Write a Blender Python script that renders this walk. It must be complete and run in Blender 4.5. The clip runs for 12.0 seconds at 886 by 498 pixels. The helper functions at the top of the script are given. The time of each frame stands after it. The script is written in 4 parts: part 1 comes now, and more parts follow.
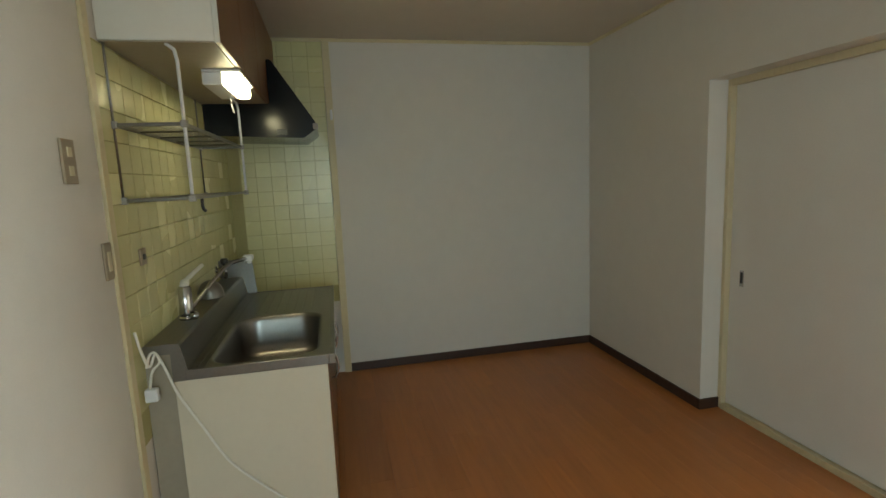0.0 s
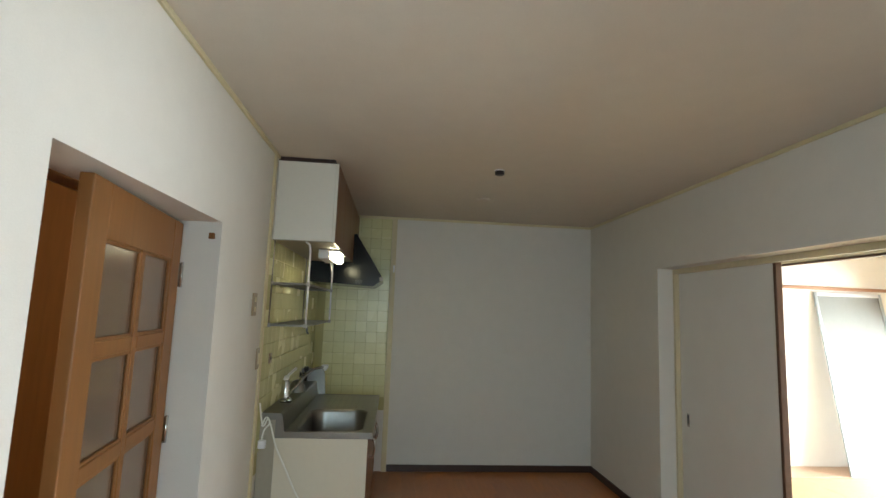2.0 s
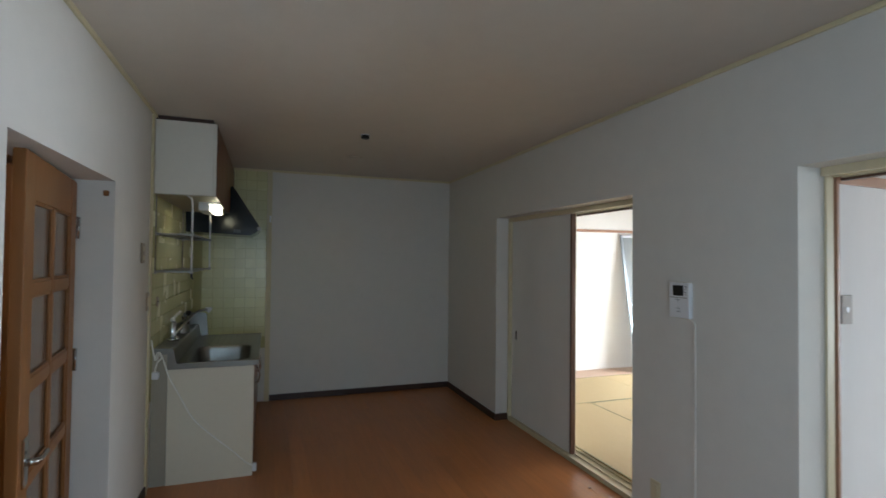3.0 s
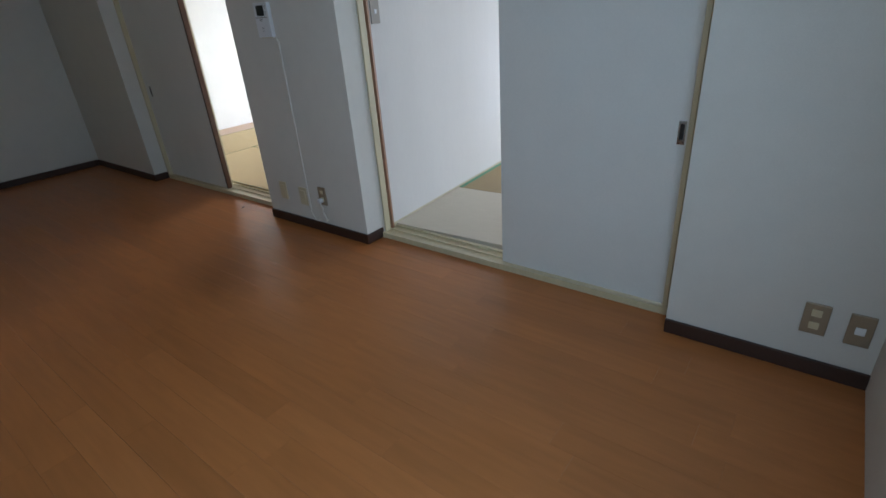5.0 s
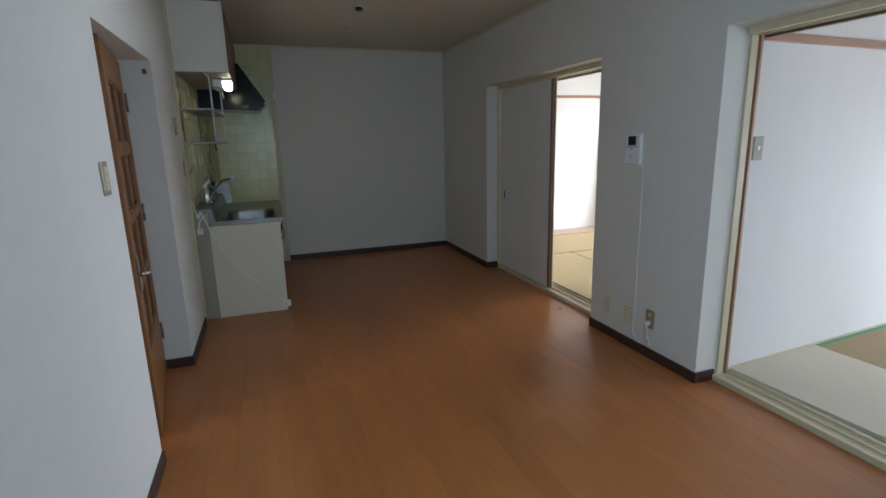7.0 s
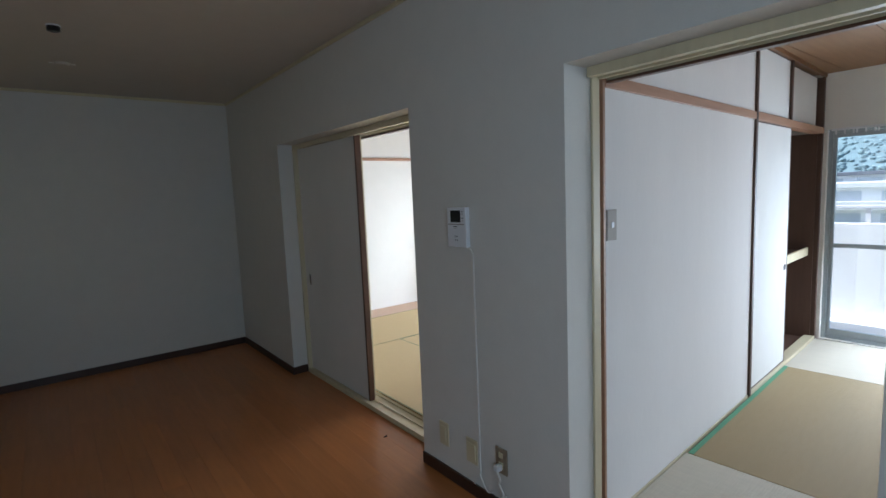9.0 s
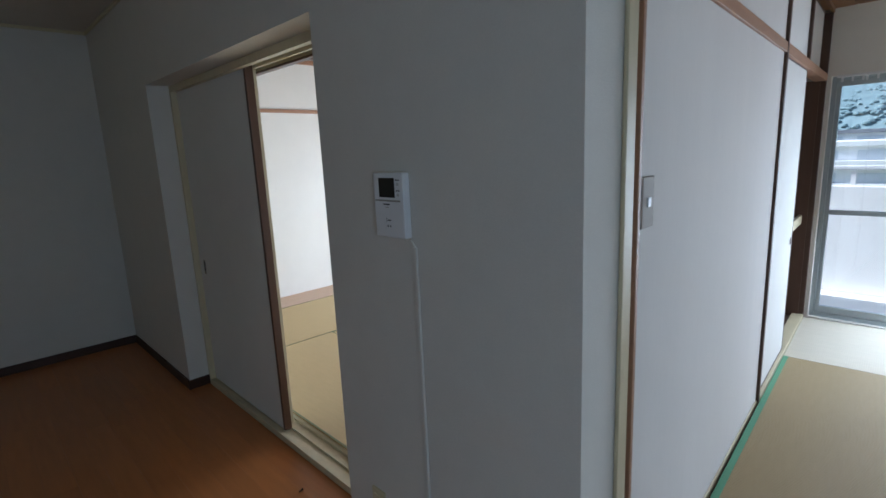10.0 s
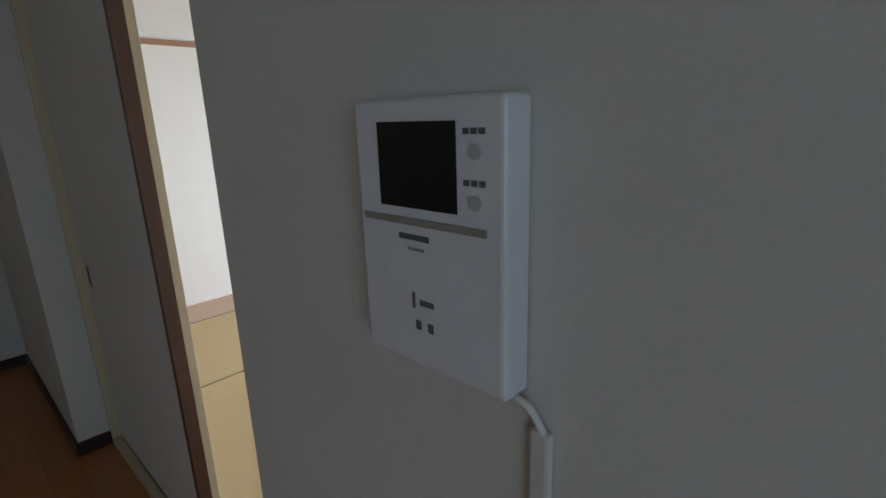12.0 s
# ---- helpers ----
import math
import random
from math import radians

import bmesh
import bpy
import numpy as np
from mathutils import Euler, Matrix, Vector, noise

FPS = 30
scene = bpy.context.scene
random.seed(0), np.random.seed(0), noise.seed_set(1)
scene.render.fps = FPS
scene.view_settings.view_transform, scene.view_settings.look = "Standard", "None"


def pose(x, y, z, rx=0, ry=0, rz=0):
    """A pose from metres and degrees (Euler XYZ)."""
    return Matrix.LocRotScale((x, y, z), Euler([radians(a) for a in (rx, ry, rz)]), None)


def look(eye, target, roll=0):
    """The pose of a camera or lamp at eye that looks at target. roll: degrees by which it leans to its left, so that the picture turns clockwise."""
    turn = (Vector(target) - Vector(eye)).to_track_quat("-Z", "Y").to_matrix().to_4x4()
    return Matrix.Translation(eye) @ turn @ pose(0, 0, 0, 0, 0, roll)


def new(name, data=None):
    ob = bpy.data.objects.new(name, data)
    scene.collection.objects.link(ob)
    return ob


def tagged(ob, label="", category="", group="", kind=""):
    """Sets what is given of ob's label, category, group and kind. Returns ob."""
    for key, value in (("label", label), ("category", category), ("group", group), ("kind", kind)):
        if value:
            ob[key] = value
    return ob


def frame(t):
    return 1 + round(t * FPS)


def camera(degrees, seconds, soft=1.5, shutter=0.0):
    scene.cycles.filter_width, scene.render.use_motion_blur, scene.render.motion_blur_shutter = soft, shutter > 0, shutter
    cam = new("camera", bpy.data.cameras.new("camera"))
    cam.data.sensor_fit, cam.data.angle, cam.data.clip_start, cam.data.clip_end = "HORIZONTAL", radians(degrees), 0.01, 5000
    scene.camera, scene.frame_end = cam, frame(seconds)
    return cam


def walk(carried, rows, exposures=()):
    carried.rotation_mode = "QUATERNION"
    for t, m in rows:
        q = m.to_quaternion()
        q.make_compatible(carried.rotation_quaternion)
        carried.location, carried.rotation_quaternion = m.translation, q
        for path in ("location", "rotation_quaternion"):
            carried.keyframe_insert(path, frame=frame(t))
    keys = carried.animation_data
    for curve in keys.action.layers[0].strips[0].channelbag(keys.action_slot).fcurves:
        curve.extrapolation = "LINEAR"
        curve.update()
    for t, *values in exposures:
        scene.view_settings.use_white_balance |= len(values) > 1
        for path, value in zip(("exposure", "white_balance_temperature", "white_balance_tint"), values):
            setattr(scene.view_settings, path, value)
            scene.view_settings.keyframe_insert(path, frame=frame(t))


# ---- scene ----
cam = camera(83.5, 12.0, shutter=0.15)
PATH = [
    (0, (0.753, -0.14, 1.412), (1.174, 1.795, 1.131), -2.5),
    (0.5, (0.791, -0.306, 1.432), (1.027, 1.67, 1.231), -1.8),
    (1, (0.803, -0.598, 1.46), (0.954, 1.396, 1.411), -1.0),
    (1.5, (0.781, -0.965, 1.479), (1.016, 1.021, 1.506), 0.1),
    (2, (0.804, -1.328, 1.507), (0.991, 0.648, 1.751), 2.1),
    (2.5, (0.781, -1.672, 1.509), (1.178, 0.279, 1.699), 0.4),
    (3, (0.759, -1.948, 1.479), (1.428, -0.064, 1.523), 0.6),
    (3.5, (0.823, -2.23, 1.432), (2.011, -0.631, 1.251), -0.8),
    (3.7, (0.904, -2.425, 1.424), (2.222, -0.935, 1.22), -2.0),
    (5.3, (0.871, -2.65, 1.274), (2.198, -1.515, 0.298), -4.7),
    (5.5, (0.786, -2.595, 1.287), (1.991, -1.348, 0.292), -4.6),
    (6, (0.661, -2.512, 1.318), (1.515, -0.967, 0.377), -3.7),
    (6.5, (0.622, -2.483, 1.37), (1.258, -0.738, 0.627), -1.9),
    (6.7, (0.607, -2.494, 1.375), (1.227, -0.686, 0.785), -1.1),
    (8.3, (0.912, -2.137, 1.419), (1.815, -0.367, 1.19), -1.2),
    (8.5, (1.025, -1.997, 1.424), (2.047, -0.291, 1.216), -1.4),
    (9, (1.314, -1.675, 1.439), (2.544, -0.113, 1.218), -2.4),
    (9.5, (1.646, -1.377, 1.425), (2.863, 0.179, 1.11), -2.2),
    (10, (1.894, -1.046, 1.424), (3.262, 0.362, 1.043), -2.5),
    (10.5, (2.136, -0.755, 1.387), (3.386, 0.755, 0.991), -3.8),
    (11, (2.332, -0.463, 1.366), (3.631, 0.998, 0.94), -1.5),
    (11.5, (2.468, -0.244, 1.364), (3.87, 1.087, 0.848), -1.9),
    (12, (2.539, -0.173, 1.365), (3.935, 1.159, 0.845), -1.8),
]
walk(cam, [(t, look(eye, target, roll)) for t, eye, target, roll in PATH],
     [(0.0, 1.7, 7000, 1), (0.5, 1.85, 6900, 1), (1.0, 1.85, 6900, 2), (1.5, 1.85, 6750, 3), (2.0, 1.7, 6500, 5), (2.5, 1.35, 6250, 7), (3.0, 0.8, 5850, 8), (3.5, 0.55, 5600, 8), (5.5, 0.5, 5600, 8),
      (6.0, 0.7, 5650, 8), (6.5, 0.8, 5650, 8), (8.5, 0.42, 5600, 8), (9.0, 0.35, 5550, 8), (10.0, 0.1, 5450, 8), (10.5, -0.05, 5500, 9), (12.0, 0.1, 5700, 9)])

# ---- light ----
world = bpy.data.worlds.new("sky")
scene.world = world
world.use_nodes = True
wn = world.node_tree
sky = wn.nodes.new("ShaderNodeTexSky")
sky.sky_type, sky.sun_disc = "NISHITA", False
sky.sun_elevation, sky.sun_rotation = radians(56), radians(-26.6)
wn.nodes["Background"].inputs["Strength"].default_value = 0.15
wn.links.new(sky.outputs[0], wn.nodes["Background"].inputs["Color"])
sun = new("sun", bpy.data.lights.new("sun", "SUN"))
sun.data.energy, sun.data.angle, sun.data.color = 5.0, radians(0.5), (1.0, 0.95, 0.88)
sun.matrix_world = look((-3, 6, 10), (0, 0, 0))


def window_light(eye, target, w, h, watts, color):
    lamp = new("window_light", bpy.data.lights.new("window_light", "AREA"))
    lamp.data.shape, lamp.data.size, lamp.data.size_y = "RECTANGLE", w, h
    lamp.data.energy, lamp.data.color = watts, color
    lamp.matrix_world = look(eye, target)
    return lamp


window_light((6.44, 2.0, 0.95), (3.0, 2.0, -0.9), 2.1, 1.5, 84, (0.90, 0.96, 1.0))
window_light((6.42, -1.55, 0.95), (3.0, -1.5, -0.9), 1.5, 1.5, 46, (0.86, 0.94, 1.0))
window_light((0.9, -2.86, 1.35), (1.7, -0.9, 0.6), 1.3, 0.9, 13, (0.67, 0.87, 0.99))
# Point light added to brighten the hall; its source is out of view.
hall = new("hall_fill_light", bpy.data.lights.new("hall_fill_light", "POINT"))
hall.data.energy, hall.data.color, hall.data.shadow_soft_size = 7.5, (1.0, 0.82, 0.6), 0.1
hall.location = (-0.75, -0.3, 2.2)


# ---- materials ----
def material(name, color, rough=0.5, metal=0.0, grain=60.0, vary=0.12, stain=0.06, bump=0.1, stretch=(1, 1, 1),
             random_tone=0.0, coat=0.0, spec=0.5):
    """A surface with fine grain, broad stains, relief and, where wanted, a tone of its own for each object."""
    m = bpy.data.materials.new(name)
    m.use_nodes = True
    nt, n, link = m.node_tree, m.node_tree.nodes, m.node_tree.links.new
    b = n["Principled BSDF"]
    tc, mp, info = n.new("ShaderNodeTexCoord"), n.new("ShaderNodeMapping"), n.new("ShaderNodeObjectInfo")
    mp.inputs["Scale"].default_value = stretch
    shift = n.new("ShaderNodeVectorMath")
    shift.operation = "SCALE"
    shift.inputs[0].default_value = (7.3, 3.1, 5.7)
    link(info.outputs["Random"], shift.inputs["Scale"])
    link(tc.outputs["Object"], mp.inputs["Vector"])
    link(shift.outputs[0], mp.inputs["Location"])
    fine, broad = n.new("ShaderNodeTexNoise"), n.new("ShaderNodeTexNoise")
    fine.inputs["Scale"].default_value, fine.inputs["Detail"].default_value = grain, 5
    broad.inputs["Scale"].default_value, broad.inputs["Detail"].default_value = grain / 22, 3
    link(mp.outputs[0], fine.inputs["Vector"])
    link(mp.outputs[0], broad.inputs["Vector"])

    def step(source, lo, hi):
        r = n.new("ShaderNodeMapRange")
        r.inputs["To Min"].default_value, r.inputs["To Max"].default_value = lo, hi
        link(source, r.inputs["Value"])
        return r.outputs[0]

    def times(a, c):
        k = n.new("ShaderNodeMath")
        k.operation = "MULTIPLY"
        link(a, k.inputs[0])
        link(c, k.inputs[1])
        return k.outputs[0]

    tone = times(step(fine.outputs["Fac"], 1 - vary, 1 + vary), step(broad.outputs["Fac"], 1 - stain, 1 + stain))
    if random_tone:
        tone = times(tone, step(info.outputs["Random"], 1 - random_tone, 1 + random_tone))
    mix = n.new("ShaderNodeVectorMath")
    mix.operation = "SCALE"
    mix.inputs[0].default_value = color
    link(tone, mix.inputs["Scale"])
    link(mix.outputs[0], b.inputs["Base Color"])
    link(step(broad.outputs["Fac"], max(0.02, rough - 0.08), min(1, rough + 0.08)), b.inputs["Roughness"])
    b.inputs["Metallic"].default_value = metal
    b.inputs["Coat Weight"].default_value = coat
    b.inputs["Specular IOR Level"].default_value = spec
    if bump:
        bp = n.new("ShaderNodeBump")
        bp.inputs["Strength"].default_value, bp.inputs["Distance"].default_value = bump, 0.002
        link(fine.outputs["Fac"], bp.inputs["Height"])
        link(bp.outputs[0], b.inputs["Normal"])
    return m


def tatami_material(name, color):
    """Woven rush: fine ribs across the mat, with uneven straw tones."""
    m = material(name, color, 0.75, grain=9, vary=0.07, stain=0.05, bump=0, stretch=(1, 6, 1))
    n, link = m.node_tree.nodes, m.node_tree.links.new
    tc, wave, bp = n.new("ShaderNodeTexCoord"), n.new("ShaderNodeTexWave"), n.new("ShaderNodeBump")
    wave.bands_direction = "X"
    wave.inputs["Scale"].default_value, wave.inputs["Distortion"].default_value = 30, 0.05
    bp.inputs["Strength"].default_value, bp.inputs["Distance"].default_value = 0.35, 0.004
    link(tc.outputs["Object"], wave.inputs["Vector"])
    link(wave.outputs["Fac"], bp.inputs["Height"])
    link(bp.outputs[0], n["Principled BSDF"].inputs["Normal"])
    return m


def glow(name, color, strength):
    m = bpy.data.materials.new(name)
    m.use_nodes = True
    b = m.node_tree.nodes["Principled BSDF"]
    b.inputs["Base Color"].default_value = (0.9, 0.9, 0.88, 1)
    b.inputs["Emission Color"].default_value = (*color, 1)
    b.inputs["Emission Strength"].default_value = strength
    return m


def glass(name, color, rough, transmission):
    m = bpy.data.materials.new(name)
    m.use_nodes = True
    b = m.node_tree.nodes["Principled BSDF"]
    b.inputs["Base Color"].default_value = (*color, 1)
    b.inputs["Roughness"].default_value = rough
    b.inputs["Transmission Weight"].default_value = transmission
    b.inputs["IOR"].default_value = 1.45
    return m


PAPER = material("white_wallpaper", (0.67, 0.64, 0.595), 0.85, grain=260, vary=0.05, stain=0.035, bump=0.35, spec=0.2)
CEIL = material("ceiling_paper", (0.61, 0.56, 0.49), 0.9, grain=220, vary=0.05, stain=0.04, bump=0.3, spec=0.15)
PLASTER = material("japanese_plaster", (0.78, 0.75, 0.70), 0.9, grain=180, vary=0.05, stain=0.03, bump=0.25, spec=0.1)
WAINS = material("pale_wallpaper", (0.70, 0.665, 0.64), 0.85, grain=160, vary=0.04, stain=0.04, bump=0.3, stretch=(1, 1, 0.1), spec=0.2)
FLOOR = material("vinyl_wood_floor", (0.43, 0.160, 0.046), 0.33, grain=26, vary=0.2, stain=0.14, bump=0.04,
                 stretch=(1.3, 0.13, 1), random_tone=0.035)
UNDER = material("floor_joint", (0.12, 0.05, 0.025), 0.7)
SKIRT = material("dark_brown_skirting", (0.045, 0.022, 0.016), 0.45, grain=80, vary=0.2)
CREAM = material("yellowed_cream_paint", (0.62, 0.54, 0.34), 0.5, grain=50, vary=0.08, stain=0.1)
FRAME = material("pale_varnished_frame", (0.58, 0.50, 0.33), 0.45, grain=40, vary=0.12, stretch=(1, 1, 0.1))
STILE = material("dark_fusuma_stile", (0.10, 0.045, 0.025), 0.35, grain=50, vary=0.2, stretch=(1, 1, 0.1))
RAIL = material("reddish_wood_rail", (0.36, 0.19, 0.11), 0.5, grain=40, vary=0.2, stretch=(0.1, 1, 1))
POST = material("dark_brown_post", (0.08, 0.042, 0.028), 0.5, grain=50, vary=0.2, stretch=(1, 1, 0.1))
DOORWOOD = material("orange_brown_door_wood", (0.195, 0.08, 0.02), 0.45, grain=45, vary=0.2, stain=0.1, stretch=(1, 1, 0.08), spec=0.3)
FUSUMA = material("fusuma_paper", (0.70, 0.68, 0.65), 0.8, grain=120, vary=0.04, stain=0.04, bump=0.15, spec=0.2)
TILE = material("yellow_glazed_tile", (0.65, 0.62, 0.34), 0.26, grain=30, vary=0.05, stain=0.04, bump=0.03, random_tone=0.025)
GROUT = material("tile_grout", (0.40, 0.36, 0.17), 0.9, grain=200, vary=0.15)
STEEL = material("brushed_stainless", (0.23, 0.22, 0.205), 0.33, 1.0, grain=90, vary=0.1, bump=0.05, stretch=(1, 0.05, 1))
CHROME = material("chrome", (0.52, 0.52, 0.52), 0.14, 1.0, grain=60, vary=0.05, bump=0)
BLACK = material("black_enamel_hood", (0.007, 0.008, 0.010), 0.17, grain=40, vary=0.2, stain=0.2, bump=0.02, spec=0.25)
DARK = material("black_plastic", (0.01, 0.01, 0.011), 0.3, bump=0)
CABWHITE = material("white_melamine", (0.72, 0.69, 0.62), 0.5, grain=40, vary=0.03, stain=0.05, bump=0.03)
BASECREAM = material("cream_melamine", (0.66, 0.60, 0.48), 0.5, grain=40, vary=0.03, stain=0.05, bump=0.03)
FILLER = material("grey_filler_board", (0.36, 0.32, 0.25), 0.6, grain=40, vary=0.08)
CABBROWN = material("brown_wood_veneer", (0.19, 0.085, 0.03), 0.4, grain=45, vary=0.22, stretch=(1, 1, 0.08))
WHITE = material("white_plastic", (0.74, 0.74, 0.76), 0.4, grain=200, vary=0.02, bump=0.02)
BEIGE = material("beige_plastic_plate", (0.62, 0.54, 0.36), 0.45, grain=100, vary=0.04, bump=0.02)
BROWNPLATE = material("bronze_switch_plate", (0.34, 0.27, 0.19), 0.4, 0.3, grain=80, vary=0.06, bump=0.02)
GREYPLATE = material("worn_aluminium_plate", (0.38, 0.34, 0.30), 0.6, 0.0, grain=90, vary=0.06, bump=0.02, spec=0.1)
PHONEGREY = material("pale_grey_button", (0.52, 0.51, 0.50), 0.4, bump=0)
PRINT = material("grey_print", (0.13, 0.13, 0.14), 0.6, bump=0)
SILVER = material("grey_strip", (0.33, 0.31, 0.28), 0.4, bump=0)
CORD = material("white_cord", (0.80, 0.78, 0.72), 0.5, bump=0)
ALU = material("aluminium_sash", (0.42, 0.47, 0.50), 0.4, 0.6, grain=80, vary=0.08, bump=0.03)
TATAMI = tatami_material("straw_tatami", (0.52, 0.385, 0.19))
# Straw tone lightened: window sheen is put into the mat colour.
TATAMISHEEN = tatami_material("sheen_paled_tatami", (0.60, 0.53, 0.42))
OLIVE = material("olive_tatami_border", (0.17, 0.20, 0.10), 0.7, grain=200, vary=0.1)
# Darker, browner tone than TATAMI, for the middle mats of room two.
TATAMI2 = tatami_material("darker_straw_tatami", (0.34, 0.245, 0.12))
GREENTAPE = material("green_tatami_border", (0.11, 0.30, 0.17), 0.7, grain=200, vary=0.1)
BOARD = material("pale_floor_board", (0.50, 0.33, 0.22), 0.45, grain=40, vary=0.15, stretch=(0.1, 1, 1))
CEILBOARD = material("wood_ceiling_board", (0.25, 0.135, 0.065), 0.55, grain=40, vary=0.2, stretch=(0.1, 1, 1))
# Dark brown tone for the closet's inner faces and shelf board.
CLOSET = material("dark_closet_inside", (0.10, 0.052, 0.034), 0.6, grain=40, vary=0.2, stretch=(1, 1, 0.1))
MESH = material("grey_insect_mesh", (0.33, 0.34, 0.33), 0.8, grain=300, vary=0.1)
mesh_nodes, mesh_link = MESH.node_tree.nodes, MESH.node_tree.links.new
gaps, weave = mesh_nodes.new("ShaderNodeBsdfTransparent"), mesh_nodes.new("ShaderNodeMixShader")
weave.inputs[0].default_value = 0.35
mesh_link(mesh_nodes["Principled BSDF"].outputs[0], weave.inputs[1])
mesh_link(gaps.outputs[0], weave.inputs[2])
mesh_link(weave.outputs[0], mesh_nodes["Material Output"].inputs["Surface"])
TUBE = glow("fluorescent_diffuser", (1.0, 0.90, 0.58), 8)
PANE = glass("clear_pane", (1, 1, 1), 0.0, 1.0)
FROST = glass("frosted_pane", (0.34, 0.24, 0.16), 0.18, 0.7)
CONCRETE = material("white_painted_concrete", (0.82, 0.82, 0.81), 0.8, grain=40, vary=0.05, stain=0.06)
FACADE = material("pale_facade", (0.80, 0.81, 0.82), 0.8, grain=3, vary=0.04)
FARGLASS = material("far_window_glass", (0.56, 0.60, 0.64), 0.3, bump=0)
GRASS = material("ground_green", (0.10, 0.12, 0.06), 0.9, grain=0.5, vary=0.2)
# Foliage green paled and blued: distance haze is mixed into the base colour.
LEAVES = material("hazed_hill_foliage", (0.22, 0.31, 0.33), 0.9, grain=0.4, vary=0.35, stain=0.2)
ROOFM = material("grey_roof", (0.22, 0.23, 0.26), 0.7, grain=2, vary=0.1)


# ---- helpers for shapes ----
def thing(name, m=None, label="", category="", group="", kind=""):
    e = new(name)
    e.empty_display_size = 0.1
    if m is not None:
        e.matrix_basis = m
    return tagged(e, label, category, group, kind)


def part(name, bm, mat, parent=None, label="", smooth=False):
    me = bpy.data.meshes.new(name)
    bm.normal_update()
    bm.to_mesh(me)
    bm.free()
    me.materials.append(mat)
    if smooth:
        for p in me.polygons:
            p.use_smooth = True
    ob = new(name, me)
    if parent is not None:
        ob.parent = parent
    if label:
        ob["label"] = label
    return ob


def box(x0, x1, y0, y1, z0, z1, bevel=0.0, seg=2, bm=None):
    """A box between two corners, with softened edges."""
    b = bmesh.new()
    bmesh.ops.create_cube(b, size=1)
    for v in b.verts:
        v.co = ((x0 + x1) / 2 + v.co.x * (x1 - x0), (y0 + y1) / 2 + v.co.y * (y1 - y0), (z0 + z1) / 2 + v.co.z * (z1 - z0))
    if bevel:
        bmesh.ops.bevel(b, geom=b.edges[:], offset=bevel, segments=seg, affect="EDGES", profile=0.5)
    if bm is None:
        return b
    me = bpy.data.meshes.new("t")
    b.to_mesh(me)
    b.free()
    bm.from_mesh(me)
    bpy.data.meshes.remove(me)
    return bm


def boxes(*rows, bevel=0.0):
    bm = bmesh.new()
    for r in rows:
        box(*r, bevel=bevel, bm=bm)
    return bm


def prism(profile, y0, y1, bevel=0.0):
    """A profile of (x, z) pulled along y."""
    bm = bmesh.new()
    a = [bm.verts.new((x, y0, z)) for x, z in profile]
    c = [bm.verts.new((x, y1, z)) for x, z in profile]
    bm.faces.new(a)
    bm.faces.new(c[::-1])
    for i in range(len(a)):
        j = (i + 1) % len(a)
        bm.faces.new((a[j], a[i], c[i], c[j]))
    bmesh.ops.recalc_face_normals(bm, faces=bm.faces[:])
    if bevel:
        bmesh.ops.bevel(bm, geom=bm.edges[:], offset=bevel, segments=2, affect="EDGES")
    return bm


def tube(points, r, sides=10, bm=None):
    """A round rod along a line of points, closed at both ends; r is one radius or one for each point."""
    bm = bm or bmesh.new()
    pts = [Vector(p) for p in points]
    rs = r if isinstance(r, (list, tuple)) else [r] * len(pts)
    rings, side = [], None
    for i, p in enumerate(pts):
        d = (pts[min(i + 1, len(pts) - 1)] - pts[max(i - 1, 0)]).normalized()
        if side is None:
            side = d.cross(Vector((0, 0, 1)) if abs(d.z) < 0.9 else Vector((1, 0, 0))).normalized()
        side = (side - d * side.dot(d)).normalized()
        up = d.cross(side)
        rings.append([bm.verts.new(p + rs[i] * (math.cos(k * math.tau / sides) * side + math.sin(k * math.tau / sides) * up)) for k in range(sides)])
    for a, c in zip(rings, rings[1:]):
        for k in range(sides):
            bm.faces.new((a[k], a[(k + 1) % sides], c[(k + 1) % sides], c[k]))
    bm.faces.new(rings[0][::-1])
    bm.faces.new(rings[-1])
    bmesh.ops.recalc_face_normals(bm, faces=bm.faces[:])
    return bm


def curve_points(points, n=8):
    """A smooth line through the points."""
    p = [Vector(q) for q in points]
    p = [2 * p[0] - p[1]] + p + [2 * p[-1] - p[-2]]
    out = []
    for i in range(1, len(p) - 2):
        a, b, c, d = p[i - 1:i + 3]
        for k in range(n):
            t = k / n
            out.append(0.5 * (2 * b + (c - a) * t + (2 * a - 5 * b + 4 * c - d) * t * t + (3 * b - a - 3 * c + d) * t ** 3))
    return out + [p[-2]]


def structure(name, bm, mat, label="", category=""):
    return tagged(part(name, bm, mat), label, category or name.split("_")[0], kind="structure")


# ---- plan ----
L, R, BACK, REAR, TOP = 0.068, 2.78, 3.533, -2.95, 2.40
HEAD = 1.875
DHEAD, OUT = 1.84, 6.52
DOOR0, DOOR1 = -0.235, 0.825
OP1A, OP1B = 0.422, 2.247
OP2A, OP2B = -2.285, -0.540
MAT = 0.045
R1N, R1S = 3.61, 0.30
R2S = -2.7
M2 = pose(2.93, -0.548, 0, 0, 0, 3.5)

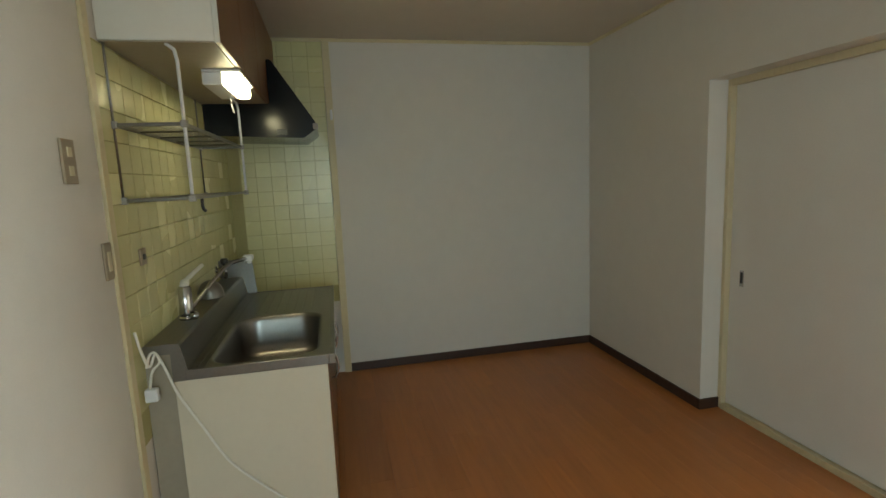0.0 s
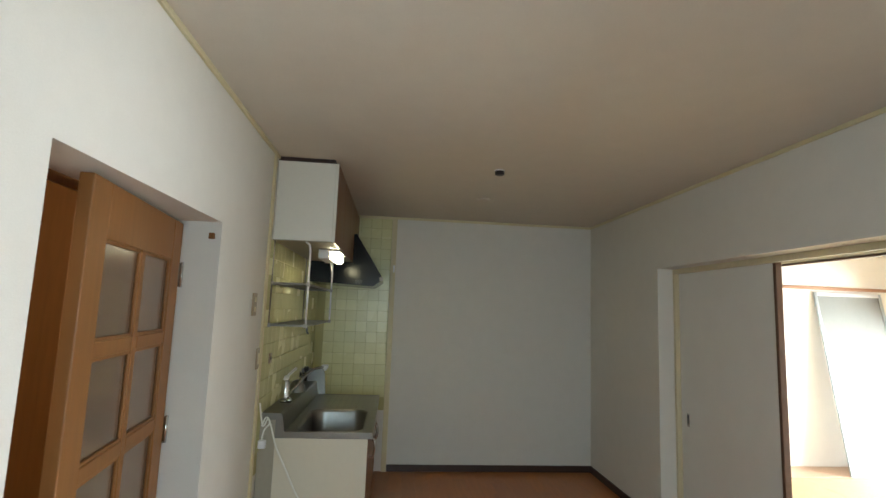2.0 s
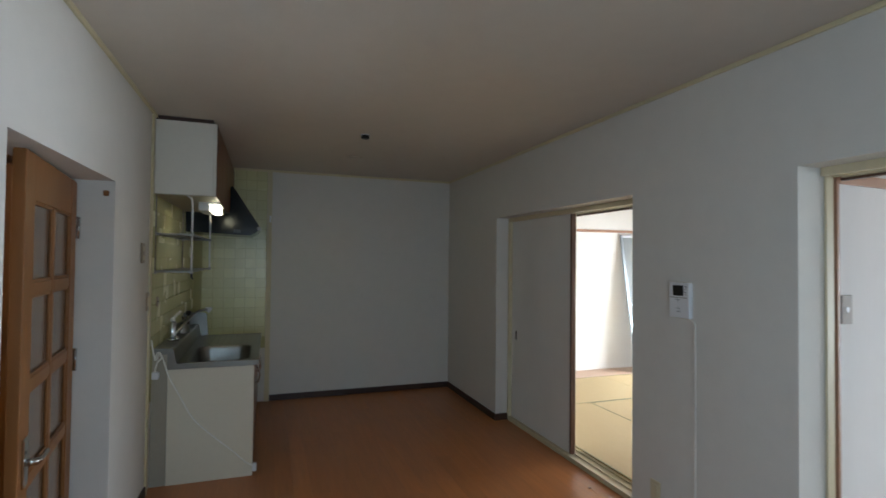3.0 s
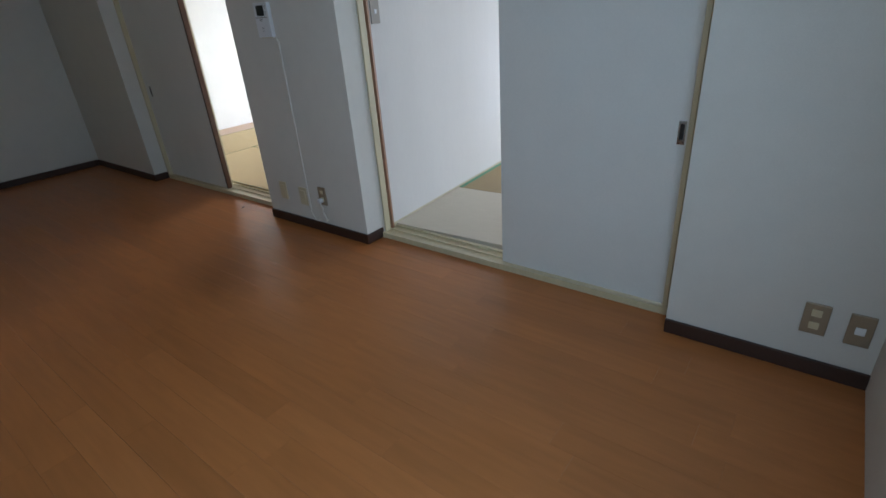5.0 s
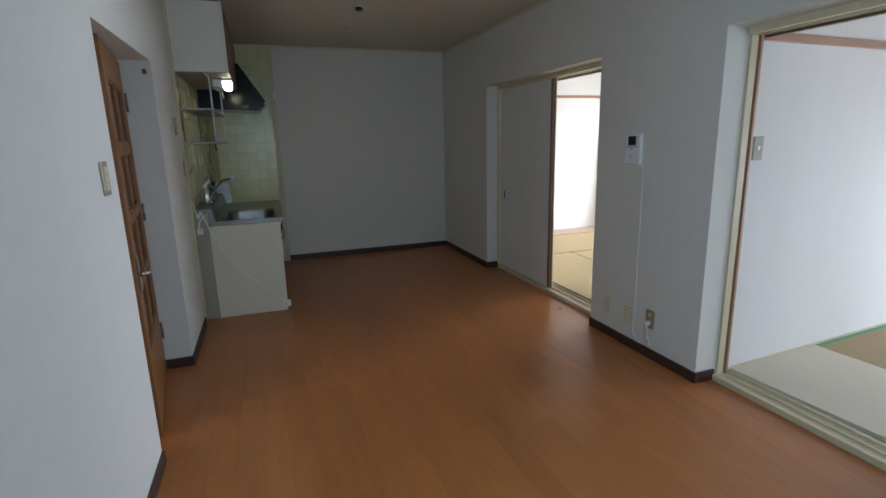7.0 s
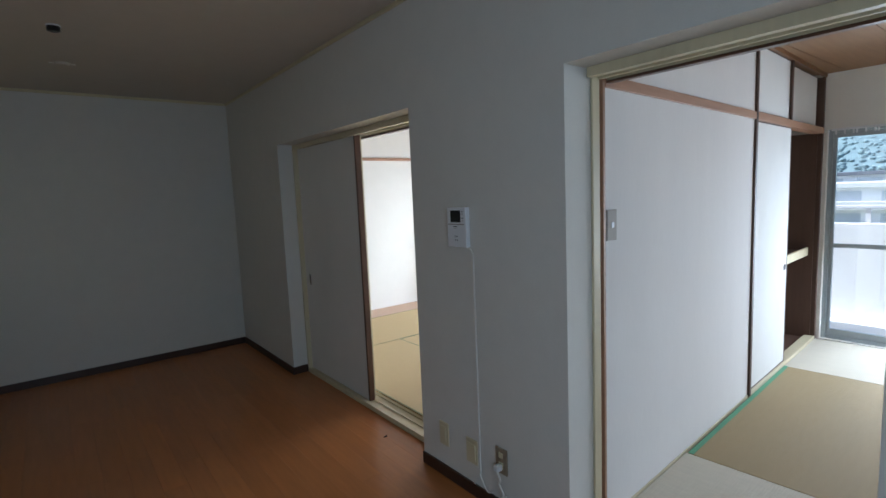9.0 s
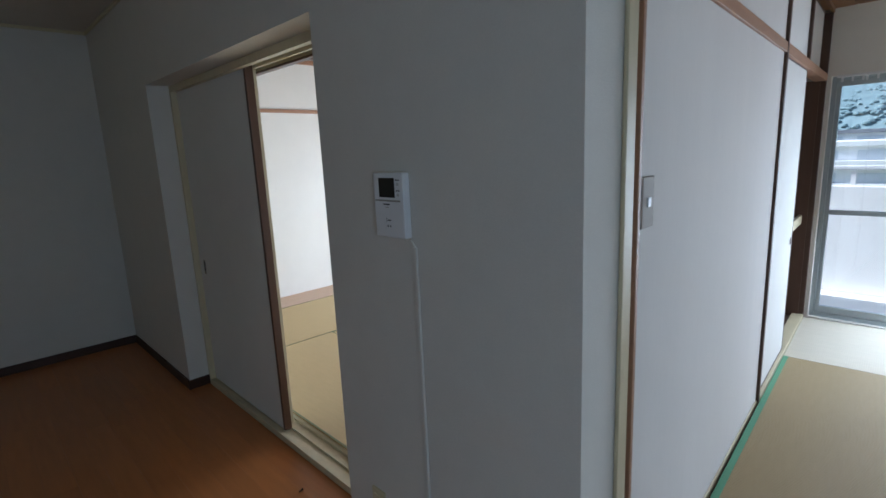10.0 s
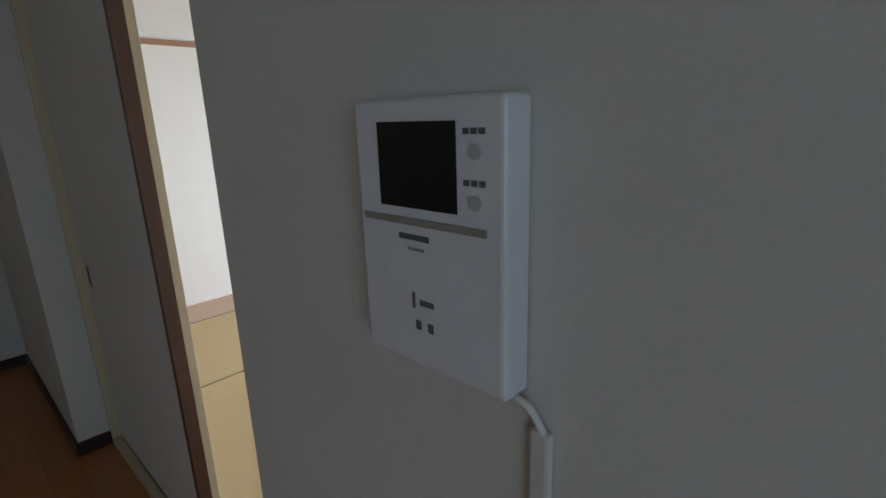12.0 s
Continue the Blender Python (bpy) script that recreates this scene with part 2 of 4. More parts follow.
# ---- structure ----
structure("floor", box(L - 0.19, R + 0.13, REAR - 0.1, BACK + 0.1, -0.12, -0.004), UNDER, "wood-look vinyl floor of reddish brown planks", "floor")
structure("ceiling", box(L - 0.2, R + 0.3, REAR - 0.2, BACK + 0.2, TOP, TOP + 0.12), CEIL, "off-white papered ceiling of the dining kitchen", "ceiling")
structure("wall_north", box(L - 0.19, R + 0.3, BACK, BACK + 0.15, -0.1, TOP), PAPER, "plain off-white papered wall", "wall")
structure("wall_west", boxes((L - 0.19, L, REAR, DOOR0, -0.1, TOP), (L - 0.19, L, DOOR1, BACK, -0.1, TOP),
                             (L - 0.19, L, DOOR0, DOOR1, DHEAD, TOP)), PAPER, "white papered wall with a deep doorway", "wall")
structure("wall_east", boxes((R, R + 0.16, REAR, OP2A, -0.1, TOP), (R, R + 0.16, OP2A, OP2B, HEAD, TOP),
                             (R, R + 0.16, OP2B, OP1A, -0.1, TOP), (R, R + 0.16, OP1A, OP1B, HEAD, TOP),
                             (R, R + 0.16, OP1B, BACK, -0.1, TOP)), PAPER, "white papered wall with two wide openings", "wall")
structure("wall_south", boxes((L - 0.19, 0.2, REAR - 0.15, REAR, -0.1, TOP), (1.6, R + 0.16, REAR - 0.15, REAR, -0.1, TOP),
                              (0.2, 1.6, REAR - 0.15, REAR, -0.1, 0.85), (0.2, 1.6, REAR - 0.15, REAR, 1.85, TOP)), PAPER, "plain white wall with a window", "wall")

# skirting
sk = 0.012
for name, r in {"baseboard_north": (0.806, R - sk, BACK - sk, BACK, 0, 0.062), "baseboard_east_1": (R - sk, R, OP1B, BACK, 0, 0.062),
                "baseboard_east_2": (R - sk, R, OP2B, OP1A, 0, 0.062), "baseboard_east_3": (R - sk, R, REAR, OP2A, 0, 0.062),
                "baseboard_jamb_1": (R - sk, R + 0.13, OP1B - sk, OP1B - 0.0005, 0, 0.062), "baseboard_jamb_2": (R - sk, R + 0.13, OP2B + 0.0005 - sk, OP2B, 0, 0.062),
                "baseboard_west_1": (L, L + sk, REAR, DOOR0, 0, 0.062), "baseboard_west_2": (L, L + sk, DOOR1, 1.574, 0, 0.062),
                "baseboard_door": (L - 0.17, L + sk, DOOR1 - sk, DOOR1, 0, 0.062)}.items():
    structure(name, box(*r, bevel=0.002), SKIRT, "dark brown vinyl skirting strip", "baseboard")
# cornice strips
for name, r in {"trim_north": (L, R, BACK - 0.014, BACK, TOP - 0.022, TOP), "trim_east": (R - 0.014, R, REAR, BACK - 0.014, TOP - 0.022, TOP),
                "trim_west": (L, L + 0.014, REAR, 1.68, TOP - 0.022, TOP)}.items():
    structure(name, box(*r, bevel=0.003), CREAM, "thin yellowed ceiling trim", "trim")
structure("trim_tile_corner", box(0.757, 0.805, BACK - 0.022, BACK, 0, TOP - 0.022, bevel=0.003), CREAM, "yellowed vertical strip ending the tiles", "trim")
structure("trim_tile_west", box(L, L + 0.012, 1.575, 1.616, 0, TOP - 0.022, bevel=0.003), CREAM, "yellowed vertical strip ending the tiles", "trim")


def opening_frame(name, y0, y1, label, free=False):
    """Jambs, head and grooved sill of a sliding-door opening."""
    f = thing(name, None, label, "door frame", kind="structure")
    x0, x1 = R + 0.118, R + 0.262
    part("jamb", box(x0, x1, y0 + 0.001, y0 + 0.026, 0.0, HEAD - 0.001, bevel=0.003), FRAME, f)
    e = 0.012 if free else 0.026
    part("jamb", box(x0 + (0.033 if free else 0), x0 + 0.078 if free else x1, y1 - e, y1 - 0.001, 0.0, HEAD - 0.001, bevel=0.003), FRAME, f)
    if free:
        part("door_stop", box(x0, x0 + 0.03, y0 + 0.0262, y0 + 0.046, 0.0325, HEAD - 0.037, bevel=0.002), FRAME, f)
    part("head", boxes((x0, x0 + 0.03, y0 + 0.026, y1 - e, HEAD - 0.036, HEAD - 0.001), (x0 + 0.068, x0 + 0.082, y0 + 0.026, y1 - e, HEAD - 0.036, HEAD - 0.001),
                       (x0 + 0.122, x1, y0 + 0.026, y1 - e, HEAD - 0.036, HEAD - 0.001), (x0 + 0.03, x1 - 0.03, y0 + 0.026, y1 - e, HEAD - 0.014, HEAD - 0.002)), FRAME, f)
    part("head_edge", box(x1 - 0.028, x1 + 0.003, y0 + 0.026, y1 - e, HEAD - 0.047, HEAD - 0.0365, bevel=0.002), STILE, f, "dark inner edge of the head")
    part("sill", boxes((x0, x1, y0 + 0.026, y1 - e, -0.02, 0.024), (x0, x0 + 0.026, y0 + 0.026, y1 - e, 0.024, 0.032),
                       (x0 + 0.07, x0 + 0.08, y0 + 0.026, y1 - e, 0.024, 0.032), (x0 + 0.125, x1, y0 + 0.026, y1 - e, 0.024, 0.036)), FRAME, f)
    return f


opening_frame("door_frame_1", OP1A, OP1B, "pale wooden sliding-door frame with grooved sill")
opening_frame("door_frame_2", OP2A, OP2B, "pale wooden sliding-door frame with grooved sill", True)


def sliding_door(name, x, y0, y1, pull_y, edge_y0, label, edge=STILE):
    """A papered sliding panel, with dark stile on its free edge, and a sunk metal pull."""
    d = thing(name, pose(x, y0, 0.033), label, "sliding door", "sliding doors", "structure")
    w, h = y1 - y0, HEAD - 0.014 - 0.036
    part("panel", box(0, 0.026, 0.0 if not edge_y0 else 0.022, w, 0, h, bevel=0.002), FUSUMA, d)
    if edge_y0:
        part("stile", box(-0.004, 0.034, 0, 0.0215, 0, h, bevel=0.002), edge, d, "wooden edge stile")
    p = part("pull", boxes((-0.003, 0.0, pull_y - y0 - 0.014, pull_y - y0 + 0.014, 0.715, 0.805), bevel=0.001), CHROME, d, "sunk metal finger pull")
    # Raised black plate; the hollow's shade is in its colour.
    part("pull_recess", box(-0.0045, -0.0032, pull_y - y0 - 0.008, pull_y - y0 + 0.008, 0.733, 0.795, bevel=0.0005), DARK, p)
    return d


sliding_door("door_1", R + 0.151, 1.255, OP1B - 0.028, 2.135, True, "half-open white papered sliding door with dark edge")
sliding_door("door_5", R + 0.188, 1.303, OP1B - 0.03, 2.12, True, "white papered sliding door with pale edge, slid behind another", FRAME)
sliding_door("door_2", R + 0.151, OP2A + 0.028, -1.408, -2.212, False, "half-open white papered sliding door in pale frame")

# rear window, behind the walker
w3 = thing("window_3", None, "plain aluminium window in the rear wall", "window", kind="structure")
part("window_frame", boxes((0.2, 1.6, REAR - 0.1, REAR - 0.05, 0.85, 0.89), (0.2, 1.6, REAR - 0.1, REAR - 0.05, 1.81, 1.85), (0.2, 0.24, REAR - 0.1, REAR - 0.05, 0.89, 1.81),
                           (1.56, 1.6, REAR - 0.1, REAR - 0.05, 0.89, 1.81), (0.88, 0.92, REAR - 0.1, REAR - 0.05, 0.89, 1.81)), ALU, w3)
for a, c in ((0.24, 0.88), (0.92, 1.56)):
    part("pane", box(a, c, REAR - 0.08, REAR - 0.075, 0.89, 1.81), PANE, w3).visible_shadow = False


# ---- hall behind the glazed door ----
for nm, r4 in (("wall_hall_west", (-1.35, -1.25, -1.2, 1.6, -0.1, TOP)), ("wall_hall_south", (-1.25, L - 0.19, -1.3, -1.2, -0.1, TOP)), ("wall_hall_north", (-1.25, L - 0.19, 1.6, 1.7, -0.1, TOP))):
    structure(nm, box(*r4), PAPER, "plain wall of the hall", "wall")
structure("ceiling_hall", box(-1.35, L - 0.201, -1.3, 1.7, TOP, TOP + 0.1), CEIL, "plain hall ceiling", "ceiling")
structure("floor_hall", box(-1.35, L - 0.191, -1.3, 1.7, -0.1, -0.003), FLOOR, "brown hall floor", "floor")
hd = thing("door_4", pose(-1.24, 1.6, 0), "brown wooden door at the end of the hall", "door", kind="structure")
part("door_leaf", box(0.0, 1.08, -0.035, -0.002, 0, 2.36, bevel=0.004), DOORWOOD, hd)
# Unseen fitting, added as a body for the hall's point light.
hl = thing("added_hall_lamp", pose(-0.75, -0.3, TOP), "unseen round ceiling lamp added to light the hall", "lamp")
part("base", tube([(0, 0, 0), (0, 0, -0.03)], 0.07, 16), WHITE, hl)
fr = thing("door_frame_3", None, "brown wooden frame in the doorway", "door frame", kind="structure")
part("jamb", box(L - 0.188, L - 0.155, DOOR0, DOOR0 + 0.03, 0, DHEAD, bevel=0.002), DOORWOOD, fr)
part("head", box(L - 0.185, L - 0.191, DOOR0, DOOR1, DHEAD - 0.03, DHEAD + 0.03, bevel=0.002), DOORWOOD, fr)

# glazed door leaf: local x runs from hinge to latch, y is its thickness towards the room
LEAF_W, LEAF_H = 0.83, 1.812
leaf = thing("door_3", pose(-0.101, 0.811, 0.012, 0, 0, -82.2), "orange-brown wooden door with eight glass panes, ajar", "door", kind="structure")
cols = (0.11, 0.395, 0.43, 0.715)
rows_z = [0.40 + 0.325 * k for k in range(4)]
part("stile", box(0, cols[0], -0.018, 0.018, 0, LEAF_H, bevel=0.003), DOORWOOD, leaf)
part("stile", box(cols[3], LEAF_W, -0.018, 0.018, 0, LEAF_H, bevel=0.003), DOORWOOD, leaf)
part("rail", box(cols[0], cols[3], -0.017, 0.017, 0, rows_z[0], bevel=0.003), DOORWOOD, leaf)
part("rail", box(cols[0], cols[3], -0.017, 0.017, rows_z[3] + 0.28, LEAF_H, bevel=0.003), DOORWOOD, leaf)
part("mullion", box(cols[1], cols[2], -0.016, 0.016, rows_z[0], rows_z[3] + 0.28, bevel=0.004), DOORWOOD, leaf)
for z in rows_z:
    for a, c in ((cols[0], cols[1]), (cols[2], cols[3])):
        if z > rows_z[0]:
            part("glazing_bar", box(a, c, -0.016, 0.016, z - 0.045, z, bevel=0.004), DOORWOOD, leaf)
        part("pane", box(a, c, -0.003, 0.003, z, z + 0.28), FROST, leaf)
        part("bead", boxes((a, c, 0.004, 0.012, z, z + 0.01), (a, c, 0.004, 0.012, z + 0.27, z + 0.28), (a, a + 0.01, 0.004, 0.012, z + 0.01, z + 0.27),
                           (c - 0.01, c, 0.004, 0.012, z + 0.01, z + 0.27), bevel=0.002), DOORWOOD, leaf)
hn = part("handle", tube([(LEAF_W - 0.06, 0.018, 0.79), (LEAF_W - 0.06, 0.06, 0.79)], 0.012, 12), CHROME, leaf, "chrome lever handle", True)
part("lever", tube(curve_points([(LEAF_W - 0.06, 0.058, 0.79), (LEAF_W - 0.1, 0.062, 0.792), (LEAF_W - 0.17, 0.058, 0.788)], 4), 0.009, 10), CHROME, hn, "", True)
part("rose", box(LEAF_W - 0.085, LEAF_W - 0.035, 0.0185, 0.026, 0.71, 0.87, bevel=0.003), CHROME, hn)
for z in (0.25, 0.985, 1.6):
    h = part("hinge", boxes((-0.018, -0.0005, -0.004, 0.024, z - 0.05, z + 0.05), bevel=0.002), CHROME, leaf, "worn metal hinge")
    part("pin", tube([(-0.004, 0.026, z - 0.052), (-0.004, 0.026, z + 0.052)], 0.007, 10), CHROME, h, "", True)
stop = thing("door_stop", pose(L - 0.035, DOOR1, 1.78), "small brown wooden block on the door jamb", "door stop")
part("block", box(-0.011, 0.011, -0.018, -0.0005, -0.013, 0.013, bevel=0.003), DOORWOOD, stop)


# ---- switches and sockets ----
def wall_plate(name, x, y, z, face, w, h, mat, label, keys, group="wall plates", category="switch"):
    """A plate on a wall of constant x; face is +1 where it faces +x. keys: (y, z, w, h, material)."""
    m = pose(x, y, z) if face > 0 else pose(x, y, z, 0, 0, 180)
    t = thing(name, m, label, category, group)
    pl = part("plate", box(0.0005, 0.009, -w / 2, w / 2, -h / 2, h / 2, bevel=0.003), mat, t)
    for ky, kz, kw, kh, km in keys:
        part("key", box(0.0085, 0.0125, ky - kw / 2, ky + kw / 2, kz - kh / 2, kz + kh / 2, bevel=0.001), km, t)
    return t


wall_plate("light_switch", L, 1.392, 1.50, 1, 0.07, 0.12, BROWNPLATE, "bronze switch plate with two beige rockers", [(0, 0.025, 0.022, 0.026, BEIGE), (0, -0.025, 0.022, 0.026, BEIGE)])
wall_plate("light_switch", L, 1.543, 1.205, 1, 0.05, 0.115, BROWNPLATE, "narrow bronze switch plate on the white wall", [(0, 0.0, 0.02, 0.06, BEIGE)])
wall_plate("light_switch", L, -0.40, 1.266, 1, 0.07, 0.12, BROWNPLATE, "bronze switch plate beside the glazed door", [(0, 0.03, 0.03, 0.026, BEIGE), (0, 0, 0.03, 0.026, BEIGE), (0, -0.03, 0.03, 0.026, BEIGE)])
wall_plate("tile_socket", L + 0.008, 1.80, 1.183, 1, 0.055, 0.06, BROWNPLATE, "small square brown plate on the tiles", [(0, 0, 0.02, 0.02, DARK)], category="socket")
wall_plate("blank_plate", R, 0.232, 0.231, -1, 0.07, 0.12, BEIGE, "blank beige plate low on the white wall", [(0, 0, 0.04, 0.08, BEIGE)], category="socket")
wall_plate("blank_plate", R, 0.02, 0.22, -1, 0.08, 0.12, BEIGE, "blank beige plate low on the white wall", [(0, 0, 0.05, 0.08, BEIGE)], category="socket")
wall_plate("wall_socket", R, -0.176, 0.252, -1, 0.07, 0.12, BROWNPLATE, "brown socket plate with a white plug in it", [(0, 0.028, 0.026, 0.024, BEIGE), (0, -0.02, 0.026, 0.03, BEIGE)], category="socket")
wall_plate("wall_socket", R, -2.76, 0.227, -1, 0.075, 0.12, BROWNPLATE, "brown double socket plate low on the wall", [(0, 0.025, 0.03, 0.026, BEIGE), (0, -0.025, 0.03, 0.026, BEIGE)], category="socket")
wall_plate("wall_socket", R, -2.884, 0.222, -1, 0.07, 0.12, BROWNPLATE, "brown aerial socket plate low on the wall", [(0, 0, 0.028, 0.028, WHITE)], category="socket")
pg = thing("mains_plug", pose(R, -0.176, 0.228, 0, 0, 180), "white plug with short tied cable in the socket", "plug")
part("plug_body", box(0.0125, 0.045, -0.014, 0.014, -0.012, 0.014, bevel=0.005), WHITE, pg)
part("cable", tube(curve_points([(0.035, 0, -0.012), (0.03, 0.012, -0.05), (0.018, -0.006, -0.085), (0.02, 0.02, -0.12), (0.014, 0.0, -0.15), (0.012, 0.03, -0.13)]), 0.0045, 8), CORD, pg, "", True)

# ---- door phone on the column ----
ic = thing("door_phone", pose(R, 0.050, 1.376, 0, 0, 180), "white video door phone with small dark screen", "door phone")
W2, Z0, Z1 = 0.064, -0.181, 0.0
part("body", box(0.001, 0.026, -W2, W2 + 0.002, Z0, Z1, bevel=0.004, seg=3), WHITE, ic)
part("screen", box(0.0262, 0.0272, -0.038, 0.031, -0.068, -0.014, bevel=0.0004), DARK, ic, "black glass screen")
part("strip", box(0.0255, 0.0275, -0.057, 0.053, -0.0795, -0.0745, bevel=0.0008), SILVER, ic, "grey speaker strip")
for z in (-0.031, -0.060):
    part("button", tube([(0.026, 0.045, z), (0.0275, 0.045, z)], 0.0045, 16), PHONEGREY, ic)
    part("caption", boxes(*[(0.0261, 0.0265, 0.036 + 0.0058 * k, 0.0404 + 0.0058 * k, z + 0.0095, z + 0.0130) for k in range(3)]), PRINT, ic)
part("maker_bar", box(0.0261, 0.0265, -0.022, 0.006, -0.0895, -0.0855), PRINT, ic)
part("model_bar", box(0.0261, 0.0264, -0.014, 0.001, -0.0965, -0.0945), SILVER, ic)
part("mark", boxes((0.0261, 0.0265, -0.012, -0.0095, -0.137, -0.126), (0.0261, 0.0265, -0.005, 0.008, -0.134, -0.130)), PRINT, ic)
part("caption", boxes((0.0261, 0.0265, -0.0095, -0.0045, -0.152, -0.1455), (0.0261, 0.0265, 0.002, 0.007, -0.152, -0.1455)), PRINT, ic)
part("speaker_grille", tube([(0.026, -0.044, -0.115), (0.0263, -0.044, -0.115)], 0.008, 16), WHITE, ic)
for z in (-0.115, -0.15):
    part("side_slot", box(0.010, 0.014, W2 - 0.0005, W2 + 0.0006, z - 0.009, z + 0.009), SILVER, ic)
part("back_plate", box(0.0, 0.004, -W2 - 0.003, W2 - 0.006, Z0 - 0.004, Z1 + 0.001, bevel=0.001), BEIGE, ic, "yellowed mounting plate")
cd = thing("cable_duct", pose(R, -0.028, 0, 0, 0, 180), "white cable moulding running down the wall", "cable duct")
part("moulding", box(0.0005, 0.008, -0.008, 0.008, 0.13, 1.172, bevel=0.003), PAPER, cd)
part("loose_wire", tube(curve_points([(0.006, -0.04, 1.2), (0.008, -0.028, 1.192), (0.008, -0.008, 1.187), (0.005, 0.002, 1.17)]), 0.0026, 8), CORD, cd, "", True)
part("lower_wire", tube(curve_points([(0.006, 0.0, 0.132), (0.008, 0.02, 0.1), (0.014, 0.06, 0.07), (0.016, 0.1, 0.085)]), 0.003, 8), CORD, cd, "", True)


# ---- kitchen ----
KY0 = 1.683
sink = thing("sink_unit", pose(L, KY0, 0), "cream sink cabinet with worn stainless steel top", "sink unit")
# local: x from the wall, y along it
ctr_w, ctr_l, ch = 0.652, 1.277, 0.783
part("side_panel", box(0.098, 0.624, 0.012, 0.03, 0.0, ch - 0.034, bevel=0.002), BASECREAM, sink)
part("side_panel", box(0.098, 0.624, ctr_l - 0.03, ctr_l - 0.012, 0.0, ch - 0.034, bevel=0.002), BASECREAM, sink)
part("toe_kick", box(0.1, 0.58, 0.031, ctr_l - 0.031, 0.0, 0.07), SKIRT, sink)
part("filler", box(0.004, 0.096, 0.02, ctr_l - 0.03, 0.0, 0.849), FILLER, sink, "grey-brown filler board at the wall")
part("bottom_board", box(0.1, 0.6, 0.031, ctr_l - 0.031, 0.071, 0.09), CABBROWN, sink)
for k, (a, c) in enumerate(((0.031, 0.44), (0.443, 0.845), (0.848, ctr_l - 0.031))):
    d = part("cabinet_door", box(0.608, 0.626, a, c, 0.075, ch - 0.04, bevel=0.003), CABBROWN, sink, "brown wood veneer door")
    hy = c - 0.05 if k != 2 else a + 0.05
    part("handle", tube(curve_points([(0.625, hy, 0.66), (0.645, hy, 0.655), (0.656, hy, 0.62), (0.656, hy, 0.58), (0.645, hy, 0.545), (0.625, hy, 0.54)], 5), 0.006, 8), CHROME, d, "curved chrome pull", True)


def sink_top():
    """A stainless top with a raised rear ledge and a rounded basin pressed into it."""
    bm = bmesh.new()
    bx0, bx1, by0, by1, rad = 0.205, 0.592, 0.03, 0.665, 0.1

    def ring(inset, z, n=6):
        out = []
        for cx, cy, a0 in ((bx1 - rad, by1 - rad, 0), (bx0 + rad, by1 - rad, 90), (bx0 + rad, by0 + rad, 180), (bx1 - rad, by0 + rad, 270)):
            for k in range(n + 1):
                a = radians(a0 + 90 * k / n)
                out.append(bm.verts.new((cx + (rad - inset) * math.cos(a), cy + (rad - inset) * math.sin(a), z)))
        return out

    rings = [ring(-0.012, ch + 0.0015, 10), ring(-0.004, ch + 0.0015, 10), ring(0.003, ch - 0.006, 10), ring(0.008, ch - 0.02, 10), ring(0.014, ch - 0.13, 10), ring(0.022, ch - 0.155, 10), ring(0.036, ch - 0.172, 10), ring(0.055, ch - 0.18, 10)]
    for a, c in zip(rings, rings[1:]):
        for k in range(len(a)):
            j = (k + 1) % len(a)
            bm.faces.new((a[k], a[j], c[j], c[k])).smooth = True
    bm.faces.new(rings[-1])
    # flat top round the basin
    x0, x1, y0, y1 = 0.14, ctr_w, 0.0, ctr_l
    quad = [bm.verts.new((x, y, ch)) for x, y in ((x1, y1), (x0, y1), (x0, y0), (x1, y0))]
    n = 11
    outer = rings[0]
    for q in range(4):
        seg = outer[q * n:(q + 1) * n]
        for a, c in zip(seg, seg[1:]):
            bm.faces.new((quad[q], c, a))
        nxt = outer[((q + 1) * n) % len(outer)]
        bm.faces.new((quad[q], quad[(q + 1) % 4], nxt, seg[-1]))
    bmesh.ops.recalc_face_normals(bm, faces=bm.faces[:])
    return bm


part("worktop", sink_top(), STEEL, sink, "brushed stainless sink top with basin", False)
part("front_lip", boxes((ctr_w - 0.02, ctr_w + 0.002, -0.001, ctr_l, ch - 0.034, ch + 0.004), (0.14, ctr_w - 0.02, -0.001, 0.014, ch - 0.034, ch + 0.003),
                        (0.14, ctr_w - 0.02, ctr_l - 0.014, ctr_l, ch - 0.034, ch + 0.003), bevel=0.003), STEEL, sink)
part("ledge", prism([(0.012, 0.85), (0.012, 0.882), (0.018, 0.886), (0.124, 0.886), (0.132, 0.878), (0.15, ch + 0.001), (0.14, ch - 0.034), (0.098, ch - 0.034), (0.098, 0.85)], 0.0, ctr_l), STEEL, sink, "raised stainless rear ledge")
part("groove", boxes((0.17, 0.176, 0.03, ctr_l - 0.03, ch + 0.0002, ch + 0.003), (0.195, 0.2, 0.03, ctr_l - 0.03, ch + 0.0002, ch + 0.003), bevel=0.001), STEEL, sink)
part("drainboard_rib", boxes(*[(0.27 + 0.045 * k, 0.28 + 0.045 * k, 0.74, ctr_l - 0.05, ch + 0.0005, ch + 0.0035) for k in range(7)], bevel=0.0015), STEEL, sink)
dr = part("drain", tube([(0.34, 0.3, ch - 0.18), (0.34, 0.3, ch - 0.177)], 0.06, 20), CHROME, sink)
part("drain_cap", tube([(0.34, 0.3, ch - 0.177), (0.34, 0.3, ch - 0.172)], 0.045, 20), DARK, dr)
gp = thing("splash_guard", pose(L, KY0 + ctr_l - 0.02, ch), "upright stainless splash plate beside the hob space", "splash guard")
